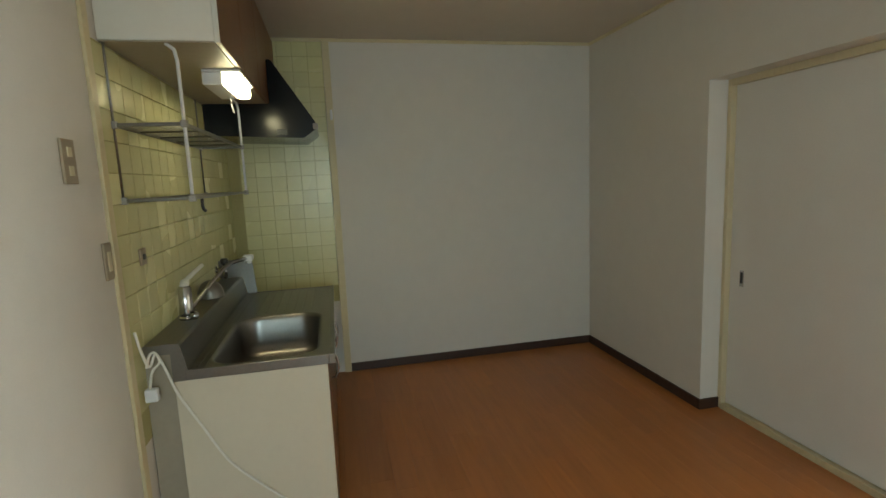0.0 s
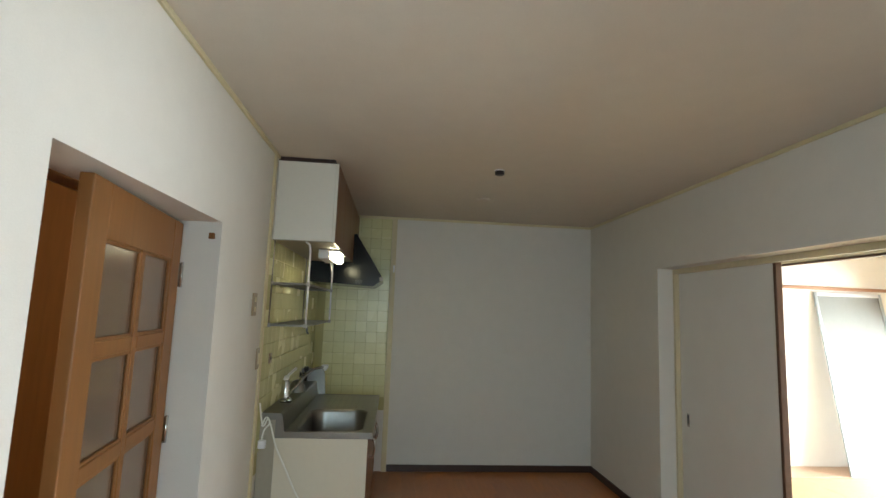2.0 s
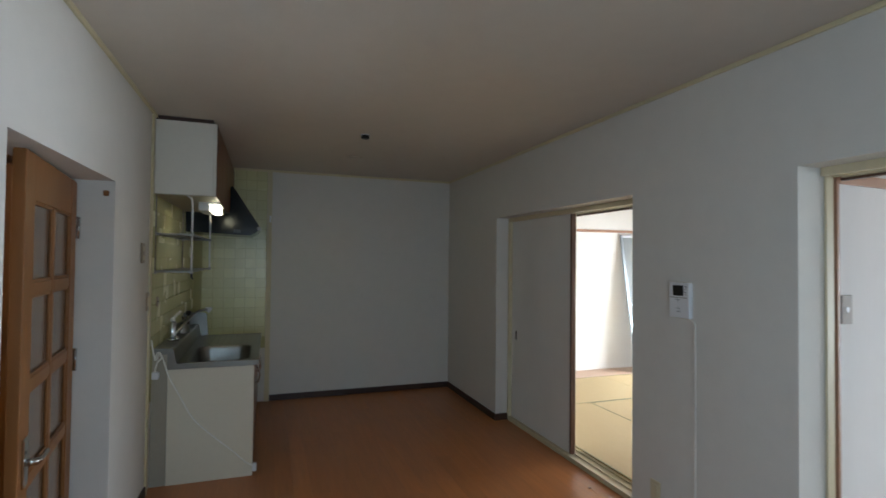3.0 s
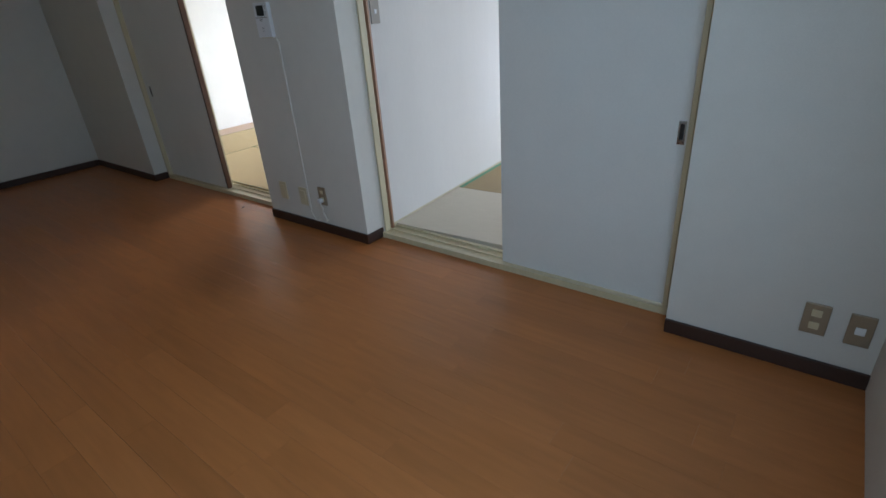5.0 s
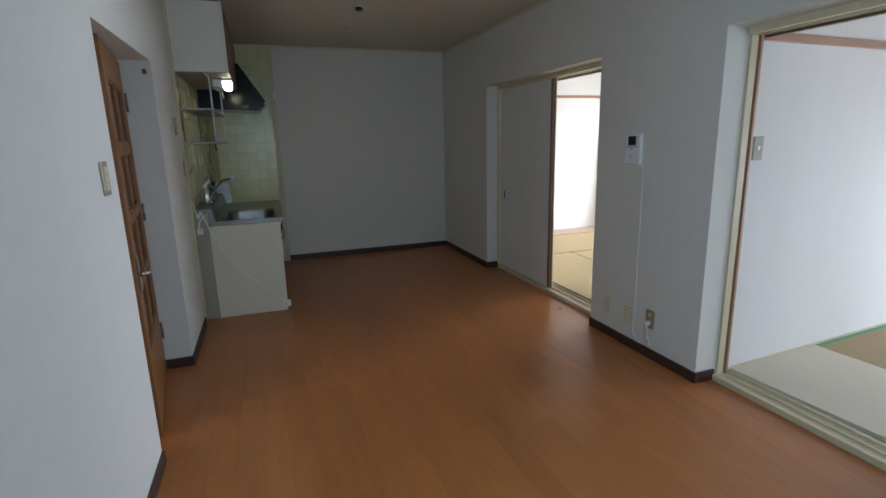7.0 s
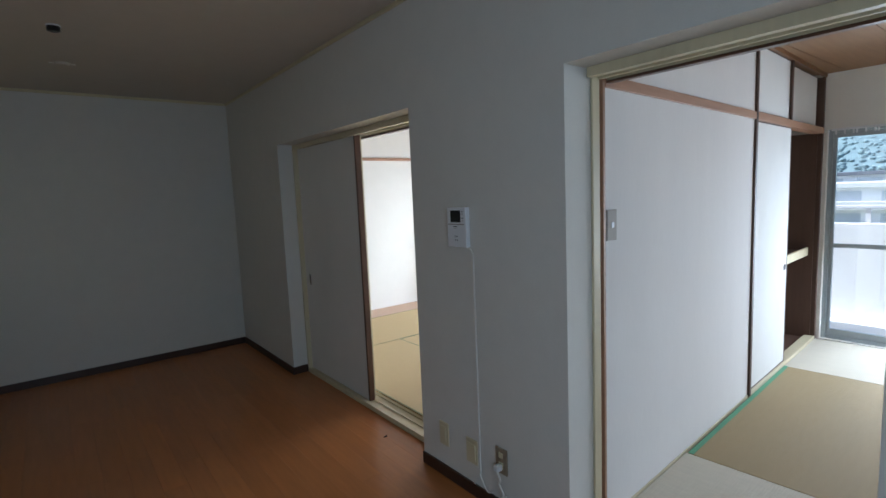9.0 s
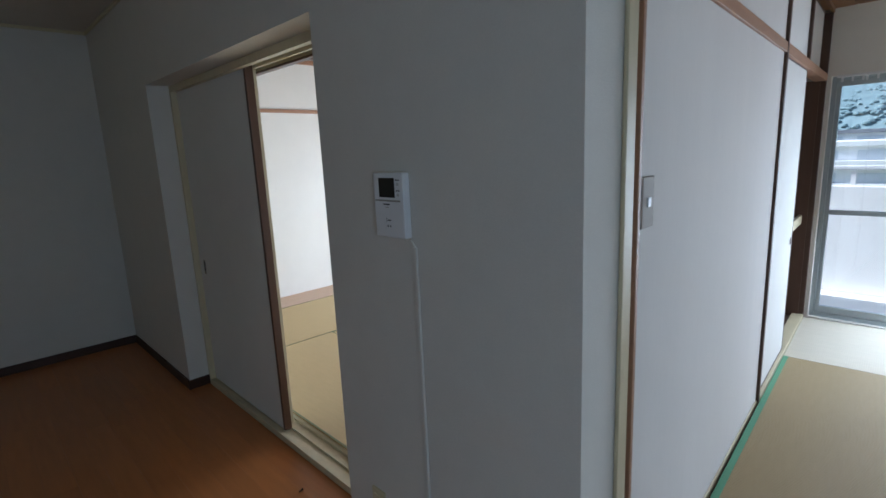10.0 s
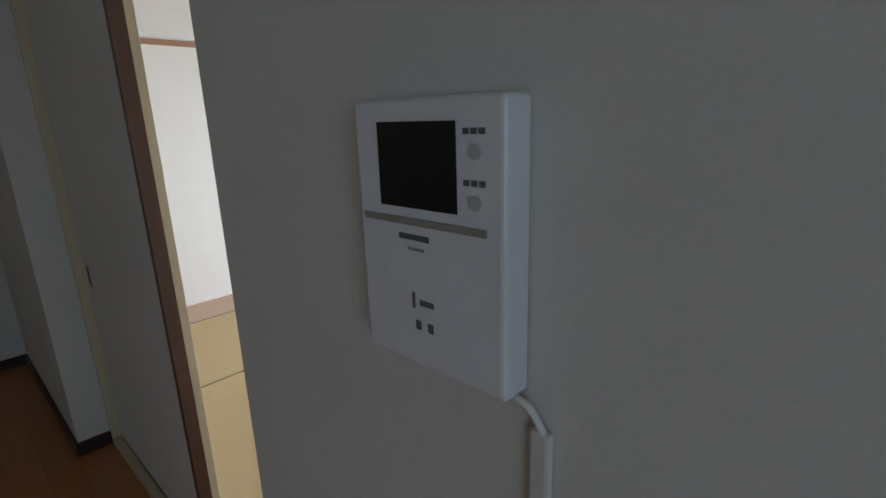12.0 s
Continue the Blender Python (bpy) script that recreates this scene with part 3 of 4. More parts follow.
part("plate", prism([(0.155, 0.004), (0.21, 0.004), (0.196, 0.19), (0.18, 0.205), (0.09, 0.208), (0.008, 0.208), (0.008, 0.105), (0.135, 0.105)], 0.0, 0.012, bevel=0.002), STEEL, gp)

hob = thing("hob_cabinet", pose(L, KY0 + ctr_l + 0.003, 0), "low brown cabinet for a gas hob, empty", "cabinet")
part("body", box(0.098, 0.606, 0, 0.565, 0.0, 0.60, bevel=0.002), BASECREAM, hob)
part("top", box(0.01, 0.626, 0, 0.565, 0.6, 0.625, bevel=0.003), STEEL, hob)
dd = part("cabinet_door", box(0.607, 0.626, 0.004, 0.561, 0.075, 0.59, bevel=0.003), CABBROWN, hob)
part("handle", tube(curve_points([(0.625, 0.056, 0.54), (0.645, 0.056, 0.535), (0.656, 0.056, 0.5), (0.656, 0.056, 0.46), (0.645, 0.056, 0.425), (0.625, 0.056, 0.42)], 5), 0.006, 8), CHROME, dd, "curved chrome pull", True)

# mixer tap
tap = thing("mixer_tap", pose(L + 0.07, 2.03, 0.886), "chrome single-lever mixer tap with cream lever", "tap")
part("base", tube([(0, 0, 0), (0, 0, 0.012), (0, 0, 0.016)], [0.03, 0.03, 0.024], 18), CHROME, tap, "", True)
part("body", tube([(0, 0, 0.01), (0, 0, 0.03), (0.0, 0, 0.06), (0, 0, 0.13), (0, 0, 0.137)], [0.026, 0.03, 0.026, 0.026, 0.02], 18), CHROME, tap, "", True)
part("lever", tube(curve_points([(0.0, 0.0, 0.138), (0.0, 0.03, 0.152), (0.004, 0.13, 0.166), (0.008, 0.27, 0.178)], 5), [0.017] * 5 + [0.0095] * 11, 12), CORD, tap, "cream plastic lever", True)
sp = part("spout", tube(curve_points([(0.012, 0.006, 0.035), (0.045, 0.08, 0.08), (0.085, 0.20, 0.135), (0.12, 0.29, 0.17), (0.155, 0.35, 0.178), (0.18, 0.40, 0.178)], 5), 0.0095, 12), CHROME, tap, "long slim chrome spout", True)
part("nozzle", boxes((0.165, 0.21, 0.39, 0.45, 0.165, 0.192), (0.18, 0.2, 0.42, 0.445, 0.148, 0.166), bevel=0.006), WHITE, sp, "white plastic nozzle")
part("collar", tube([(0.03, -0.012, 0.012), (0.034, -0.03, 0.02)], 0.017, 14), CHROME, tap, "", True)
tap2 = thing("wall_cock", pose(L + 0.009, 2.86, 0.95), "small chrome wall cock with black knob", "tap")
part("stem", tube([(0, 0, 0), (0.05, 0, 0)], 0.011, 12), CHROME, tap2, "", True)
part("body", tube([(0.05, 0, -0.05), (0.05, 0, -0.01), (0.05, 0, 0.03)], [0.009, 0.016, 0.012], 12), CHROME, tap2, "", True)
part("knob", tube([(0.05, 0, 0.03), (0.05, 0, 0.04), (0.05, 0, 0.06), (0.05, 0, 0.066)], [0.016, 0.021, 0.021, 0.014], 12), DARK, tap2, "black knob", True)
part("rose", tube([(0, 0, 0), (0.006, 0, 0)], 0.025, 16), CHROME, tap2)
cup = thing("steel_bowl", pose(L + 0.07, 2.44, 0.886), "upturned round steel bowl on the sink ledge", "bowl")
part("bowl", tube([(0, 0, 0), (0, 0, 0.006), (0, 0, 0.03), (0, 0, 0.052), (0, 0, 0.07), (0, 0, 0.08), (0, 0, 0.084)], [0.062, 0.06, 0.058, 0.05, 0.036, 0.018, 0.004], 22), STEEL, cup, "", True)

# power cord hanging at the side of the sink unit
pc = thing("power_cord", pose(0, 0, 0), "white power cord hanging over the sink cabinet", "cord")
part("cord", tube(curve_points([(0.1, 1.65, 0.82), (0.11, 1.66, 0.86), (0.125, 1.668, 0.865), (0.14, 1.673, 0.83), (0.155, 1.677, 0.78), (0.18, 1.679, 0.70), (0.24, 1.681, 0.58), (0.30, 1.682, 0.46),
                                (0.35, 1.682, 0.39), (0.45, 1.682, 0.29), (0.56, 1.682, 0.19), (0.65, 1.682, 0.1), (0.7, 1.682, 0.07)], 6), 0.0046, 8), CORD, pc, "", True)
part("cord_loop", tube(curve_points([(0.1, 1.655, 0.74), (0.112, 1.66, 0.80), (0.135, 1.67, 0.83), (0.125, 1.668, 0.86), (0.105, 1.66, 0.82), (0.09, 1.65, 0.88), (0.082, 1.64, 0.95)], 6), 0.0045, 8), CORD, pc, "", True)
part("plug", box(0.085, 0.125, 1.64, 1.67, 0.70, 0.745, bevel=0.005), WHITE, pc, "white plastic plug")
part("end_plug", box(0.69, 0.718, 1.668, 1.694, 0.035, 0.09, bevel=0.005), WHITE, pc, "white plug end")

# wall cabinet
wc = thing("wall_cabinet", pose(L, KY0, 1.885), "white wall cabinet with brown wood doors", "wall cabinet")
part("carcass", box(0.002, 0.347, 0.0, 1.848, 0.0055, 0.488, bevel=0.002), CABWHITE, wc)
part("bottom_board", box(0.003, 0.346, 0.001, 1.847, 0.0, 0.005), FILLER, wc, "dull grey-brown underside board")
part("side_edge", box(0.348, 0.364, 0.0, 0.004, 0.0, 0.488), CABWHITE, wc)
# Dark strip stands in for shade in the gap above the cabinet.
part("top_filler", box(0.002, 0.34, 0.006, 1.848, 0.4885, TOP - 1.886), SKIRT, wc, "dark strip standing in for the shaded gap under the ceiling")
for a in (0.005, 0.466, 0.927, 1.388):
    part("cabinet_door", box(0.348, 0.366, a, a + 0.457, 0.001, 0.487, bevel=0.002), CABBROWN, wc, "brown wood veneer door")

# range hood
hood = thing("range_hood", pose(L, 2.96, 0), "black enamel range hood beneath the wall cabinet", "range hood")
part("shell", prism([(0.003, 1.71), (0.55, 1.685), (0.62, 1.735), (0.622, 1.775), (0.395, 2.13), (0.37, 2.13), (0.37, 1.884), (0.003, 1.884)], 0.0, 0.57, bevel=0.004), BLACK, hood)
part("lower_rim", boxes((0.6, 0.628, 0.002, 0.565, 1.738, 1.762), bevel=0.004), BLACK, hood)
part("switch_box", box(0.40, 0.46, -0.006, 0.001, 1.705, 1.735, bevel=0.003), DARK, hood)
part("clip", box(0.605, 0.634, -0.01, 0.02, 1.735, 1.768, bevel=0.004), GREYPLATE, hood)

# strip light under the cabinet
ul = thing("under_cabinet_light", pose(L + 0.215, 2.06, 1.884), "lit fluorescent strip light under the wall cabinet", "lamp")
part("housing", boxes((0, 0.075, 0, 0.36, -0.062, -0.0135), (0, 0.148, -0.004, 0.364, -0.0125, -0.001), bevel=0.004), WHITE, ul)
part("diffuser", box(0.076, 0.135, 0.02, 0.34, -0.068, -0.0135, bevel=0.018, seg=4), TUBE, ul, "glowing curved diffuser", True)
part("pull_string", tube([(0.05, 0.3, -0.05), (0.052, 0.302, -0.1), (0.058, 0.31, -0.13)], 0.0025, 6), CORD, ul)

# wire dish rack
rack = thing("dish_rack", pose(0.0, 1.70, 0), "two-tier steel wire rack hung under the cabinet", "dish rack")
x0, x1, yl = L + 0.012, 0.292, 1.1
for y in (0.0, yl):
    for x in (x0, x1):
        part("post", tube([(x, y, 1.375), (x, y, 1.83), (x - (0.006 if x == x1 else 0), y, 1.865), (x - (0.03 if x == x1 else 0), y, 1.8845)], 0.006 if x == x1 else 0.0042, 8), WHITE if x == x1 else STEEL, rack, "white coated post" if x == x1 else "thin steel post", True)
for z in (1.629, 1.383):
    s = part("shelf", boxes((x0, x1, -0.006, 0.004, z - 0.006, z + 0.006), (x0, x1, yl - 0.004, yl + 0.006, z - 0.006, z + 0.006), (x0 - 0.004, x0 + 0.005, 0, yl, z - 0.006, z + 0.006),
                            (x1 - 0.005, x1 + 0.004, 0, yl, z - 0.006, z + 0.006), bevel=0.002), STEEL, rack)
    for k in range(1, 15):
        x = x0 + (x1 - x0) * k / 15
        part("wire", tube([(x, 0, z + 0.003), (x, yl, z + 0.003)], 0.0022, 5), STEEL, s)
    for k in range(1, 5):
        y = yl * k / 5
        part("cross_wire", tube([(x0, y, z - 0.002), (x1, y, z - 0.002)], 0.003, 5), STEEL, s)
    for y in (0.0, yl):
        for x in (x0, x1):
            part("joint", box(x - 0.011, x + 0.011, y - 0.011, y + 0.011, z - 0.012, z + 0.012, bevel=0.003), SILVER, s)
part("hook", tube(curve_points([(x1 - 0.03, 0.25, 1.38), (x1 - 0.03, 0.25, 1.34), (x1 - 0.02, 0.25, 1.325)], 4), 0.006, 8), DARK, rack, "", True)

# ceiling fittings
lb = thing("ceiling_socket", pose(1.433, 1.697, TOP), "small black ceiling lamp socket", "ceiling socket")
part("base", tube([(0, 0, 0), (0, 0, -0.006)], 0.034, 20), WHITE, lb)
part("socket", tube([(0, 0, -0.006), (0, 0, -0.028), (0, 0, -0.032)], [0.03, 0.03, 0.02], 20), DARK, lb, "black socket body")
fd = thing("ceiling_rosette", pose(1.485, 2.52, TOP), "flat off-white ceiling rosette with prongs", "ceiling rosette")
part("disc", tube([(0, 0, 0), (0, 0, -0.012), (0, 0, -0.016)], [0.045, 0.042, 0.03], 22), CEIL, fd)
for a in (-0.07, 0.045):
    part("prong", box(a, a + 0.025, -0.008, 0.008, -0.01, -0.001, bevel=0.002), CEIL, fd)
hk = thing("wall_hook", pose(0.79, BACK - 0.0225, 1.885), "small white hook on the tile edge strip", "hook")
part("hook", box(-0.009, 0.009, -0.02, 0.0, -0.035, 0.035, bevel=0.004), WHITE, hk)
# Small dark speck on the floor, shaped as a short headed rod.
bug = thing("floor_mark", pose(2.76, 0.80, 0.0), "small dark speck lying on the floor", "screw")
part("screw", tube([(-0.008, 0, 0.004), (0.008, 0.004, 0.004), (0.012, 0.005, 0.004)], [0.003, 0.003, 0.006], 8), DARK, bug)


# ---- tatami room one, beyond the first opening ----
X1 = R + 0.262
structure("wall_room1_north", box(X1 - 0.1, OUT + 0.1, R1N, R1N + 0.1, -0.1, 2.6), PLASTER, "bright plaster wall of the tatami room", "wall")
structure("wall_room1_south", box(X1 - 0.1, OUT, R1S - 0.06, R1S, -0.1, 2.45), PLASTER, "plain wall of the tatami room", "wall")
structure("wall_room1_west", boxes((R + 0.163, X1 - 0.005, OP1B, R1N, -0.1, 2.45), (R + 0.163, X1 - 0.005, R1S, OP1A, -0.1, 2.45), (R + 0.163, X1 - 0.005, OP1A, OP1B, HEAD, 2.45)), PLASTER, "plaster wall above the sliding door", "wall")
structure("ceiling_room1", boxes(*[(X1 - 0.1, OUT, R1S + k * 0.446, R1S + k * 0.446 + 0.44, 2.38, 2.4) for k in range(7)], (X1 - 0.1, OUT, R1S, R1N, 2.401, 2.45)), CEILBOARD, "brown wood-board ceiling", "ceiling")
structure("trim_room1_cornice", box(X1, OUT, R1N - 0.03, R1N, 2.34, 2.38, bevel=0.003), RAIL, "reddish wooden cornice", "trim")
structure("trim_room1_rail", box(X1, OUT, R1N - 0.014, R1N, 1.87, 1.905, bevel=0.003), RAIL, "reddish wooden picture rail", "trim")
structure("floor_room1", box(X1 - 0.003, OUT, R1S, R1N, -0.1, MAT - 0.03), UNDER, "boards under the tatami", "floor")
structure("trim_room1_board", box(X1, OUT - 0.06, R1N - 0.35, R1N, MAT - 0.03, MAT + 0.004, bevel=0.002), BOARD, "pale wooden floor board along the wall", "trim")


def tatami(x0, x1, y0, y1, mat, along_x, label, m=None, borders=True, tape=0.027, cloth=GREENTAPE):
    """A mat with thickness and cloth borders along its long sides."""
    t = thing("tatami_mat", (m or Matrix()) @ pose((x0 + x1) / 2, (y0 + y1) / 2, MAT - 0.03, 0, 0, 0 if along_x else 90), label, "tatami", "tatami mats")
    l, w = ((x1 - x0), (y1 - y0)) if along_x else ((y1 - y0), (x1 - x0))
    l, w = l - 0.003, w - 0.003
    part("mat", box(-l / 2, l / 2, -w / 2, w / 2, 0.0, 0.03, bevel=0.002), mat, t)
    if borders:
        for s in (-1, 1):
            y = s * (w / 2 - tape / 2 - 0.0005)
            part("border", box(-l / 2, l / 2, y - tape / 2, y + tape / 2, 0.0302, 0.0318, bevel=0.0005), cloth, t, "green cloth border")
    return t


ya = R1N - 0.35
straw, pale = "straw-coloured tatami mat with green cloth border", "sheen-paled tatami mat with green cloth border"
tatami(X1, X1 + 1.7, ya - 0.93, ya, TATAMI, True, straw, None, True, 0.009, OLIVE)
tatami(X1 + 1.7, OUT - 0.06, ya - 0.93, ya, TATAMI, True, straw, None, True, 0.009, OLIVE)
tatami(X1, X1 + 0.85, R1S, ya - 0.93, TATAMI, False, straw, None, True, 0.009, OLIVE)
tatami(X1 + 0.85, X1 + 2.4, R1S, R1S + 0.92, TATAMI, True, straw, None, True, 0.009, OLIVE)
tatami(X1 + 0.85, X1 + 2.4, R1S + 0.92, ya - 0.93, TATAMI, True, straw, None, True, 0.009, OLIVE)
tatami(X1 + 2.4, OUT - 0.06, R1S, ya - 0.93, TATAMI, False, straw, None, True, 0.009, OLIVE)

# insect screen that leans on the far wall
scr = thing("insect_screen", pose(5.66, 3.27, MAT + 0.005, -10.2, 0, 0), "grey aluminium insect screen leaning on the wall", "insect screen")
sw, sh = 0.78, 1.82
part("frame_side", box(-sw / 2, -sw / 2 + 0.03, -0.011, 0.011, 0, sh, bevel=0.003), ALU, scr)
part("frame_side", box(sw / 2 - 0.03, sw / 2, -0.011, 0.011, 0, sh, bevel=0.003), ALU, scr)
part("frame_top", box(-sw / 2 + 0.03, sw / 2 - 0.03, -0.011, 0.011, sh - 0.035, sh, bevel=0.003), WHITE, scr)
part("frame_bottom", box(-sw / 2 + 0.03, sw / 2 - 0.03, -0.011, 0.011, 0, 0.06, bevel=0.003), WHITE, scr)
part("crossbar", box(-sw / 2 + 0.03, sw / 2 - 0.03, -0.011, 0.011, 0.86, 0.89, bevel=0.003), WHITE, scr)
part("mesh", box(-sw / 2 + 0.03, sw / 2 - 0.03, -0.001, 0.001, 0.06, 0.86), MESH, scr)
part("mesh", box(-sw / 2 + 0.03, sw / 2 - 0.03, -0.001, 0.001, 0.89, sh - 0.035), MESH, scr)


# ---- facade with the balcony windows ----
W1A, W1B, W2A, W2B, WT = 0.85, 3.2, -2.4, -0.365, 1.84
structure("wall_facade", boxes((OUT, OUT + 0.15, W1B, R1N + 0.1, -0.1, 2.6), (OUT, OUT + 0.15, W2B, W1A, -0.1, 2.6), (OUT, OUT + 0.15, R2S - 0.1, W2A, -0.1, 2.6),
                               (OUT, OUT + 0.15, W1A, W1B, WT, 2.6), (OUT, OUT + 0.15, W2A, W2B, WT, 2.6), (OUT, OUT + 0.15, W1A, W1B, -0.1, 0.04), (OUT, OUT + 0.15, W2A, W2B, -0.1, 0.04)),
          PLASTER, "plaster wall with balcony windows", "wall")


def balcony_window(name, y0, y1, label):
    """A sliding aluminium window: outer frame, two sashes with a crossbar, panes."""
    w = thing(name, pose(OUT + 0.04, y0, 0.04), label, "window", kind="structure")
    l, h = y1 - y0, WT - 0.04
    part("window_frame", boxes((0, 0.09, 0.001, 0.03, 0, h), (0, 0.09, l - 0.03, l - 0.001, 0, h), (0, 0.09, 0.03, l - 0.03, h - 0.03, h - 0.001), (0, 0.09, 0.03, l - 0.03, 0.001, 0.03), bevel=0.002), ALU, w)
    for k, (a, c, x) in enumerate(((0.031, l / 2 + 0.02, 0.05), (l / 2 - 0.02, l - 0.031, 0.012))):
        s = part("sash", boxes((x, x + 0.03, a, a + 0.026, 0.031, h - 0.031), (x, x + 0.03, c - 0.026, c, 0.031, h - 0.031), (x, x + 0.03, a + 0.026, c - 0.026, h - 0.07, h - 0.031),
                               (x, x + 0.03, a + 0.026, c - 0.026, 0.031, 0.085), (x, x + 0.03, a + 0.026, c - 0.026, 0.80, 0.835), bevel=0.002), ALU, w)
        for z0, z1 in ((0.085, 0.80), (0.835, h - 0.07)):
            part("pane", box(x + 0.012, x + 0.016, a + 0.026, c - 0.026, z0, z1), PANE, s).visible_shadow = False
    return w


balcony_window("window_1", W1A, W1B, "aluminium balcony window of the bright room")
balcony_window("window_2", W2A, W2B, "aluminium balcony window with a crossbar")

# ---- tatami room two: local axes run along its closet wall ----
ULEN = 3.59
C0, C1 = 1.87, 3.53
structure("wall_room2_closet_side", box(0.08, C0 - 0.03, 0.0, 0.06, -0.1, 2.35), WAINS, "white papered wall of the second tatami room", "wall").matrix_basis = M2
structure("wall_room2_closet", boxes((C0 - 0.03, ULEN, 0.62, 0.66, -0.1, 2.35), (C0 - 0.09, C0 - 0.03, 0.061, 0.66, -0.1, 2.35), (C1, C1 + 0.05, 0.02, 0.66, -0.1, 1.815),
                                     (C0 - 0.03, C1, 0.02, 0.62, -0.1, MAT)), CLOSET, "dark brown inside of the closet", "wall").matrix_basis = M2
structure("wall_room2_south", box(X1 - 0.1, OUT, R2S - 0.08, R2S, -0.1, 2.45), PLASTER, "plain wall of the second tatami room", "wall")
structure("wall_room2_west", boxes((R + 0.163, X1 - 0.005, R2S, OP2A, -0.1, 2.45), (R + 0.163, X1 - 0.005, OP2A, OP2B + 0.02, HEAD, 2.45), (R + 0.163, R + 0.2, OP2B, R1S - 0.06, -0.1, 2.45)), PLASTER, "plaster wall above the sliding door", "wall")
structure("floor_room2", box(X1 - 0.003, OUT, R2S, 0.22, -0.1, MAT - 0.031), UNDER, "boards under the tatami", "floor")
structure("ceiling_room2", boxes(*[(X1 - 0.1, OUT, R2S + k * 0.446, R2S + k * 0.446 + 0.44, 2.30, 2.32) for k in range(7)], (X1 - 0.1, OUT, R2S, 0.42, 2.321, 2.37)), CEILBOARD, "brown wood-board ceiling", "ceiling")
for nm, r, mt in (("trim_room2_rail", (0.08, C0 - 0.005, -0.012, 0.0, 1.815, 1.86), RAIL), ("trim_room2_post", (C0 - 0.03, C0 + 0.0, -0.014, 0.06, MAT, 2.30), POST),
                  ("trim_room2_lintel", (C0 + 0.001, ULEN - 0.005, -0.014, 0.06, 1.81, 1.86), RAIL), ("trim_room2_upper_post", (C0 + 0.72, C0 + 0.755, -0.014, 0.002, 1.861, 2.27), POST), ("trim_room2_upper_end", (ULEN - 0.04, ULEN - 0.004, -0.014, 0.06, 1.861, 2.27), POST), ("trim_room2_cornice", (0.08, ULEN - 0.005, -0.022, -0.001, 2.27, 2.30), CABBROWN),
                  ("trim_room2_end_post", (ULEN - 0.05, ULEN - 0.004, -0.012, 0.05, MAT, 1.81), POST), ("trim_room2_sill", (C0 + 0.001, ULEN - 0.05, -0.014, 0.06, MAT - 0.03, MAT + 0.02), FRAME),
                  ("trim_room2_base", (0.08, C0 - 0.03, -0.006, 0.0, MAT - 0.03, MAT + 0.008), FRAME), ("trim_room2_corner", (0.063, 0.0795, -0.010, 0.03, MAT - 0.03, HEAD - 0.03), RAIL)):
    structure(nm, box(*r, bevel=0.002), mt, "dark wooden trim of the closet wall" if mt in (POST, STILE) else "pale wooden trim of the closet wall", "trim").matrix_basis = M2


def fusuma(name, u0, u1, v, z0, z1, label, pull=True):
    """A papered closet door with thin dark stiles and a round pull."""
    f = thing(name, M2 @ pose(u0, v, z0), label, "closet door", "closet doors")
    w, h = u1 - u0, z1 - z0
    part("panel", box(0.012, w - 0.012, -0.009, 0.009, 0.008, h - 0.008), FUSUMA, f)
    part("stile", box(0, 0.012, -0.011, 0.011, 0, h, bevel=0.002), POST, f)
    part("stile", box(w - 0.012, w, -0.011, 0.011, 0, h, bevel=0.002), POST, f)
    part("rail", box(0.012, w - 0.012, -0.011, 0.011, 0, 0.008), POST, f)
    part("rail", box(0.012, w - 0.012, -0.011, 0.011, h - 0.008, h), POST, f)
    if pull:
        p = part("pull", tube([(w - 0.06, -0.0092, 0.73), (w - 0.06, -0.0125, 0.73)], 0.024, 18), STILE, f, "round dark finger pull")
        part("pull_centre", tube([(w - 0.06, -0.0125, 0.73), (w - 0.06, -0.0132, 0.73)], 0.017, 18), DARK, p)
    return f


fusuma("closet_door", C0 + 0.005, C0 + 0.80, 0.012, MAT + 0.02, 1.81, "white papered closet door, slid half across")
fusuma("closet_door", C0 + 0.008, C0 + 0.81, 0.04, MAT + 0.02, 1.81, "white papered closet door, slid behind the other", False)
fusuma("upper_closet_door", C0 + 0.005, C0 + 0.76, 0.012, 1.861, 2.27, "small white papered upper closet door", False)
fusuma("upper_closet_door", C0 + 0.745, C0 + 1.64, 0.04, 1.861, 2.27, "small white papered upper closet door", False)
sh2 = thing("closet_shelf", M2, "pale wooden closet shelf with thick front edge", "shelf")
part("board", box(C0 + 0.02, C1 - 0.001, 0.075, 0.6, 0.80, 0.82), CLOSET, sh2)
part("edge", box(C0 + 0.02, C1 - 0.001, 0.052, 0.0745, 0.775, 0.845, bevel=0.003), FRAME, sh2)
wall_plate("light_switch", 0, 0, 0, 1, 0.072, 0.122, GREYPLATE, "worn metal switch plate on the tatami room wall", [(0, 0.0, 0.018, 0.022, WHITE)]).matrix_basis = M2 @ pose(0.13, 0, 1.288, 0, 0, -90)

# The two end mats carry the painted window sheen.
tatami(0.10, 0.865, -1.85, -0.008, TATAMISHEEN, False, "tatami mat paled by painted window sheen, without visible border", M2, False)
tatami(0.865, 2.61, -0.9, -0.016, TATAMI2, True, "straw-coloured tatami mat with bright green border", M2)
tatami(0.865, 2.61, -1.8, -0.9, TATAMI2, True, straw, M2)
tatami(2.61, ULEN - 0.06, -1.9, -0.016, TATAMISHEEN, False, "tatami mat paled by painted window sheen, without visible border", M2, False)

